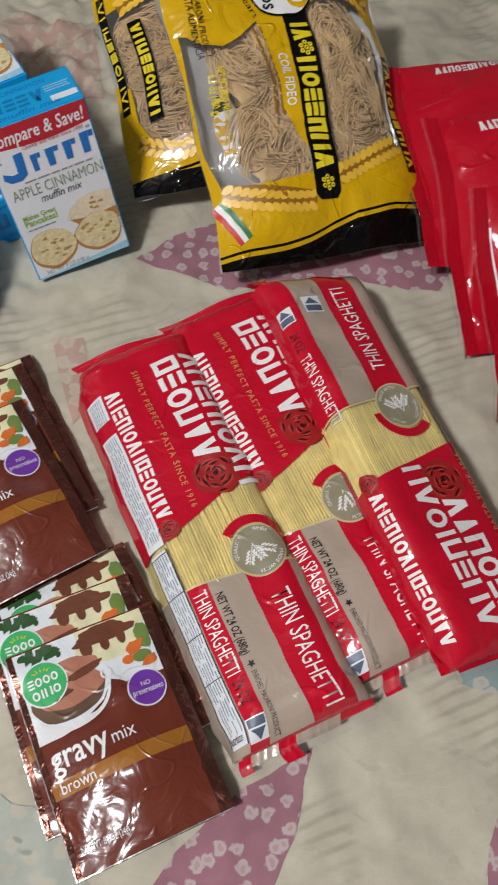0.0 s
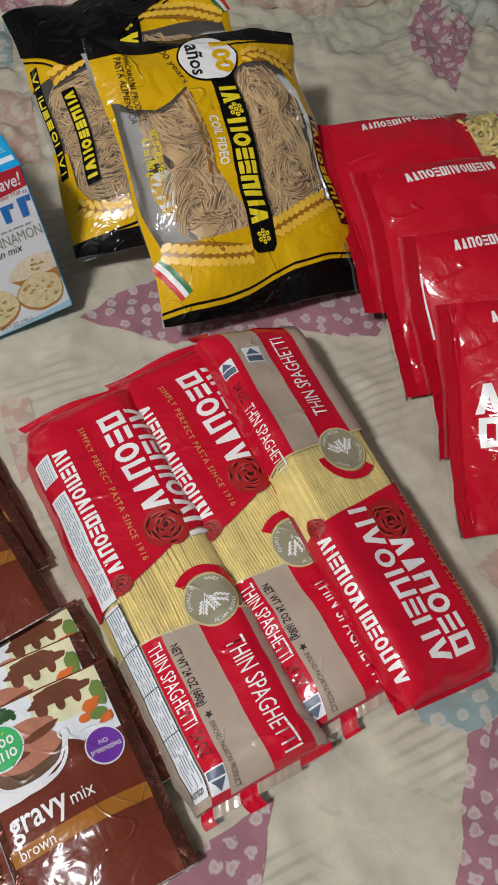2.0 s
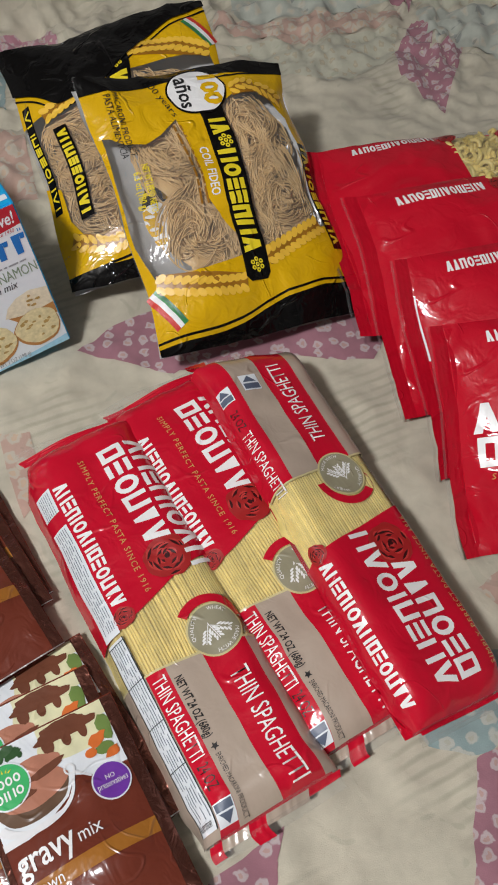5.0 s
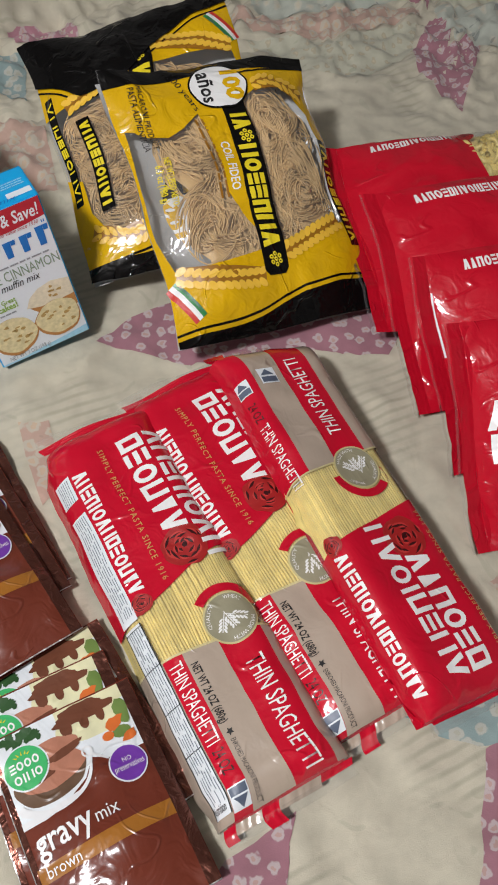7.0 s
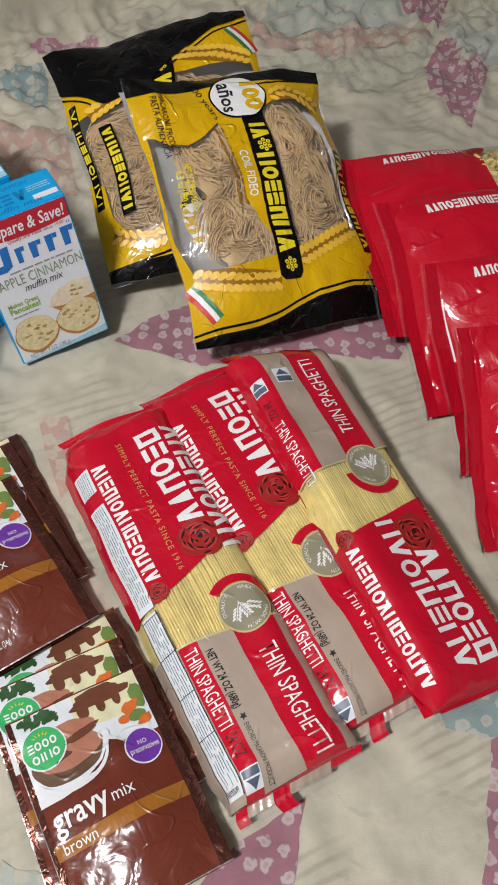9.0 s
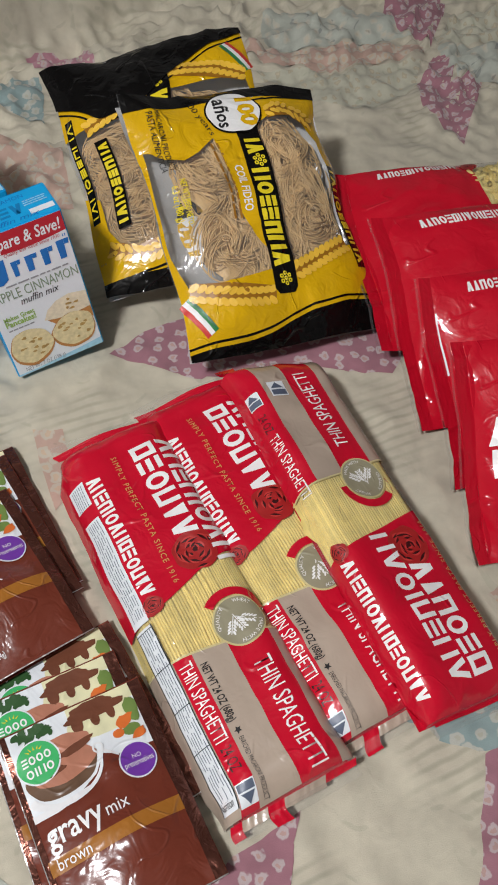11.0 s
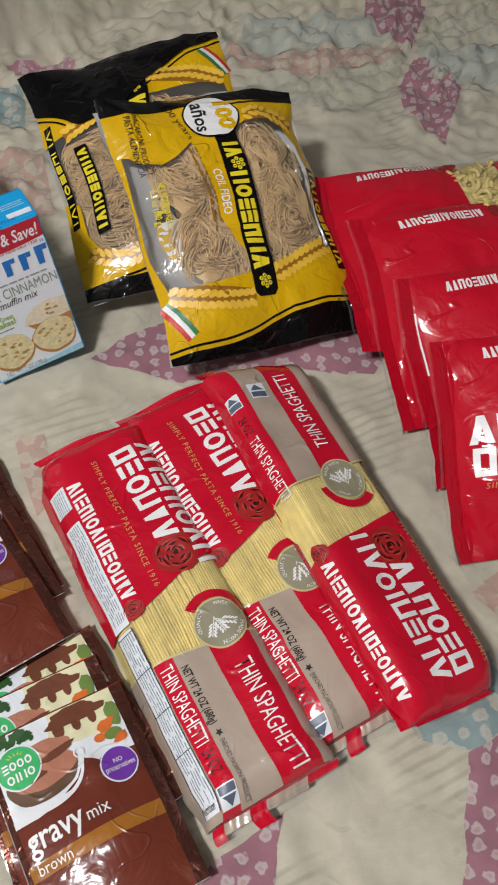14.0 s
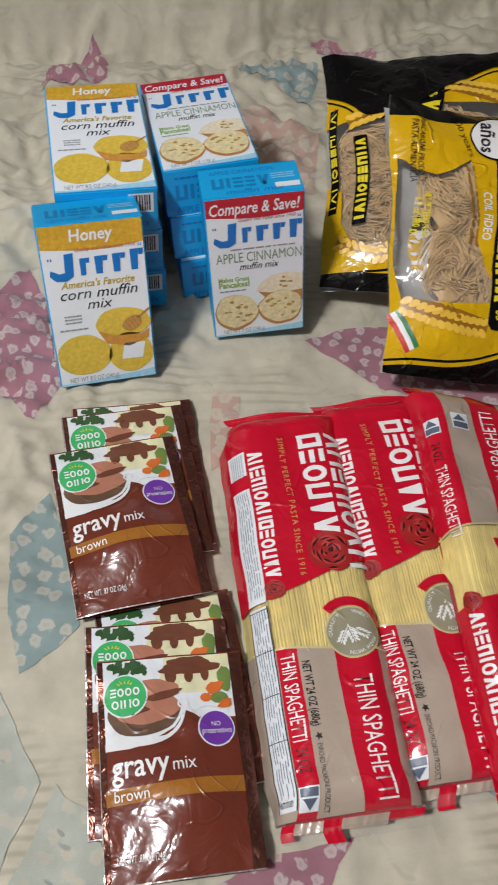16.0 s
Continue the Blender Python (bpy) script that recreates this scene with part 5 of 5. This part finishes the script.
    d = lay("anniversary_disc", [disc(0.002, 0.0935, 0.0275, 40, 0.0225)], skin, L5, BLACK, bag, 0.006, "white anniversary disc")
    lay("disc_field", [disc(0.002, 0.0935, 0.0258, 40, 0.0208)], skin, L5 + 3e-4, WHITE_INK, d, 0.006)
    wording("anniversary", "100", skin, 0.008, 0.1080, 0.030, 0.0165, YELLOW, d, L5 + 6e-4, angle=-92, bold=0.05)
    wording("anniversary", "a\u00f1os", skin, -0.0150, 0.1080, 0.029, 0.0130, BLACK_INK, d, L5 + 6e-4, angle=-92, bold=0.02)
    wording("anniversary", "100 years", skin, -0.0390, 0.1120, 0.040, 0.0062, BLACK_INK, bag, L3, angle=-72)
    # side wording
    wording("food_kind", "MACARONI PRODUCT", skin, -0.0735, 0.105, 0.060, 0.0055, BLACK_INK, bag, L4, angle=-95)
    wording("food_kind", "PASTA ALIMENTICIA", skin, -0.0810, 0.103, 0.058, 0.0055, BLACK_INK, bag, L4, angle=-95)
    wording("net_weight", "NET WT/ PESO NETO", skin, -0.0745, 0.036, 0.043, 0.0056, YELLOW_INK, bag, L3, angle=-93, bold=0.02)
    wording("net_weight", "6.3 oz (180 g)", skin, -0.0830, 0.031, 0.034, 0.0062, YELLOW_INK, bag, L3, angle=-93, bold=0.02)
    lay("small_print", lines(-0.0260, 0.066, 0.075, 0.012, 2, 8, -90, 0.35), skin, L2, WHEAT_DARK, bag, 0.006)
    # flag ribbon at the foot
    for k, material in enumerate((GREEN_INK, WHITE_INK, FLAG_RED)):
        lay("flag_ribbon", [turned(rect(-0.019, -0.0040 * k, 0.019, -0.0040 * k + 0.0041), -0.0865, -0.0855, -58)], skin, L3, material, bag, 0.005)
    wording("origin", "PRODUCT OF MEXICO", skin, -0.0930, -0.0720, 0.030, 0.0024, GREY_INK, bag, L4, angle=-58)
    # side straps with brand shapes, seen where the print wraps round
    for a, b, lo, hi in straps:
        g = lay("gusset_strap", [rect(a, lo, b, hi)], skin, L2, BLACK, bag, 0.005, "black side strap with yellow shapes")
        lay_signs("brand_shape", brand_row(a + (b - a) * 0.14, hi - 0.004, hi - lo - 0.008, (b - a) * 0.72, "ianoeerna", -90, 0.30, 0.2), skin, L3, YELLOW_INK, g, 0.006)
    return bag


def in_plane(centre, u, n, spin=0.0):
    """The pose of a flat thing by its centre, the way of its width and its normal."""
    n = Vector(n).normalized()
    u = Vector(u)
    u = (u - n * u.dot(n)).normalized()
    v = n.cross(u)
    return Matrix.Translation(centre) @ Matrix((u, v, n)).transposed().to_4x4() @ pose(0, 0, 0, 0, 0, spin)


UPPER_N, LOWER_N = Vector((0.2979, -0.3407, 0.8917)), Vector((-0.0396, -0.3618, 0.9314))
noodle_bag("yellow and black coil noodle bag with clear window, leaning on another", in_plane(Vector((0.0547, 0.6152, 0.0838)) - UPPER_N * 0.036, (0.8837, 0.4518, -0.1226), UPPER_N), 31, (-0.117, -0.115, -0.110, -0.100, -0.094, -0.097), ((0.084, 0.0955, -0.066, 0.036),))
noodle_bag("yellow and black coil noodle bag turned about, half covered by another", in_plane(Vector((-0.0265, 0.6840, 0.0860)) - LOWER_N * 0.034, (0.1917, 0.0666, 0.034), LOWER_N, 180), 35, (-0.116, -0.104, -0.078, -0.050, -0.046, -0.078), ((0.060, 0.073, -0.026, 0.066), (0.089, 0.0965, -0.060, 0.050)))


# ---------------- red elbow pasta bags ----------------
def elbow_mesh():
    t = np.linspace(0, math.pi * 0.95, 7)
    P = np.stack([0.0062 * np.cos(t), 0.0062 * np.sin(t), np.zeros(7)], 1)
    V, F = tube(P, 0.0023, 7)
    me = bpy.data.meshes.new("elbow_pasta")
    me.from_pydata([tuple(map(float, v)) for v in V], [], F)
    me.materials.append(PASTA)
    me.polygons.foreach_set("use_smooth", [True] * len(me.polygons))
    return me


ELBOW = elbow_mesh()


def elbow_bag(label, m, seed, words=False, H=0.178, seam=None):
    W, T = 0.250, 0.034
    bag = thing("elbow_pasta_bag", label, "pasta bag", m, "red elbow pasta bags")
    base = pillow_skin(W, H, T, seed, 0.0030, 0.07, power=2.3, base=0.006)

    def skin(u, v):
        p = base(u, v)
        x, y = p[:, 0].copy(), p[:, 1].copy()
        end = np.clip((-x - W / 2 + 0.055) / 0.055, 0, 1)
        p[:, 2] += 0.0026 * np.sin(y * 42 + seed + 12 * (x + W / 2)) * end * (1.2 - end) + 0.0005 * np.sin(y * 120 + 2 * seed) * end ** 2
        w = smooth_bumps(x, y, seed + 9, 0.09, 0.05)
        p[:, 2] += 0.0016 * np.cos((x * 0.8 + y * 0.5 + w) * 26 + seed) ** 12 + 0.0016 * np.cos((y - 0.4 * x + 1.3 * w) * 24) ** 14
        p[:, 0] += 0.002 * np.sin(y * 38 + seed)
        return p
    us, vs = np.linspace(-W / 2, W / 2, 76), np.linspace(-H / 2, H / 2, 56)
    body = lambda us: sheet(skin, us, vs)
    cut = 0.0
    mesh_part("film_front", *body(us[us < cut]), RED_BAG, bag, "red glossy film")
    mesh_part("film_window", *body(us[us >= cut - 0.004]), FILM, bag, "clear film window").visible_shadow = False

    def under(u, v):
        p = skin(u, v)
        p[:, 2] = 0.006 - np.clip(p[:, 2] - 0.006, 0, 1) * 0.15
        return p
    mesh_part("back_panel", *sheet(under, us[::3], vs[::3], True), RED_BAG, bag)
    rnd = random.Random(seed)
    for k in range(120):
        u, v = rnd.uniform(cut - 0.004, 0.085), H / 2 - 0.006 - 0.062 * rnd.random() ** 1.2
        p = skin(np.array([u]), np.array([v]))[0]
        ob = new("elbow_pasta", ELBOW)
        ob.parent = bag
        ob.matrix_basis = pose(p[0], p[1], max(0.007, p[2] - rnd.uniform(0.0065, 0.012)), rnd.uniform(-70, 70), rnd.uniform(-60, 60), rnd.uniform(0, 360))
    mesh_part("pasta_bed", *sheet(lambda u, v: skin(u, v) * np.array((1, 0.97, 0.72)), np.linspace(cut - 0.01, W / 2 - 0.004, 20), np.linspace(-H / 2, H / 2, 20)), PASTA, bag)
    L1, L2 = 4e-4, 8e-4
    # upside-down word along the upper edge, with a small rose before the window
    lay_signs("brand_sign", brand_row(-0.016, H / 2 - 0.009, 0.080, 0.0090, FIRST + SECOND, 180), skin, L1, WHITE_INK, bag, 0.004)
    rose(-0.003, H / 2 - 0.014, 0.0080, skin, bag, L1, seed)
    if words:
        lay_signs("brand_sign", brand_row(-0.117, 0.003, 0.140, 0.0225, FIRST), skin, L1, WHITE_INK, bag, 0.005)
        lay_signs("brand_sign", brand_row(-0.115, -0.0225, 0.105, 0.0225, SECOND), skin, L1, WHITE_INK, bag, 0.005)
        wording("slogan", "SIMPLY PERFECT PASTA SINCE 1916", skin, -0.108, -0.032, 0.12, 0.0045, GOLD_INK, bag, L1, spacing=1.2)
    lay("kind_panel", [rect(0.048, H / 2 - 0.03, 0.085, H / 2 - 0.004)], skin, L1, RED, bag, 0.005)
    if seam:        # a highlight on the film's side seam, painted as a thin white strip
        lay("seam_glint", [rect(-W / 2 + 0.0004, seam[0], -W / 2 + 0.0016, seam[1])], skin, L1, LABEL_WHITE, bag, 0.004, "white strip painted as a highlight on the seam")
    # crimped end and its loose clear edge
    ys, xs = np.linspace(-H / 2, H / 2, 50), np.linspace(0, 0.012, 10)
    X, Y = np.meshgrid(xs, ys)
    Z = skin(np.full(X.size, -W / 2), Y.ravel())[:, 2] + 0.00012 * np.sin(X.ravel() * 3200) + 0.0004 * np.sin(Y.ravel() * 260 + 2 * np.sin(Y.ravel() * 90 + seed)) + 0.25 * X.ravel()
    P = np.stack([-W / 2 + 0.002 * np.sin(Y.ravel() * 38 + seed) - X.ravel(), Y.ravel(), Z], 1)
    mesh_part("end_seal", P, [(j * 10 + i, j * 10 + 10 + i, j * 10 + 11 + i, j * 10 + i + 1) for j in range(49) for i in range(9)], RED_BAG, bag, "crimped red end seal")
    mesh_part("seal_edge", P[np.arange(len(P)) % 10 >= 7] + np.array((-0.004, 0, 0.0)), [(j * 3 + i, j * 3 + 3 + i, j * 3 + 4 + i, j * 3 + i + 1) for j in range(49) for i in range(2)], FILM, bag)
    lay("tail_print", [rect(cut, -H / 2 + 0.004, W / 2 - 0.004, 0.030)], skin, L1, RED_BAG, bag, 0.006) if words else None
    return bag


def leaning(tl, e1, e2, H=0.178):
    """The pose of a bag by its upper left corner, the way of its length and the way up its face."""
    e1, e2 = Vector(e1).normalized(), Vector(e2).normalized()
    k = e1.dot(e2) / 2
    e1, e2 = (e1 - e2 * k).normalized(), e2 - e1 * k
    n = e1.cross(e2).normalized()
    e2 = n.cross(e1)
    c = Vector(tl) + e1 * 0.133 - e2 * H / 2 - n * 0.010
    return Matrix.Translation(c) @ Matrix((e1, e2, n)).transposed().to_4x4()


elbow_bag("red elbow pasta bag lying at the back of a row", leaning((0.1290, 0.704, 0.070), (0.95, 0.27, 0.02), (-0.044, 0.182, 0.040), 0.200), 41, False, 0.200)
elbow_bag("red elbow pasta bag with clear window, leaning on another", leaning((0.1600, 0.610, 0.098), (0.96, 0.27, 0.0), (-0.054, 0.157, 0.085), 0.197), 44, False, 0.197)
elbow_bag("red elbow pasta bag leaning on the bag behind it", leaning((0.1930, 0.529, 0.104), (0.945, 0.32, 0.0), (-0.045, 0.150, 0.095)), 47, seam=(0.005, 0.058))
elbow_bag("red elbow pasta bag with white lettering shapes, foremost of a row", leaning((0.2170, 0.4660, 0.098), (0.97, 0.24, 0.0), (-0.031, 0.146, 0.095)), 50, True)
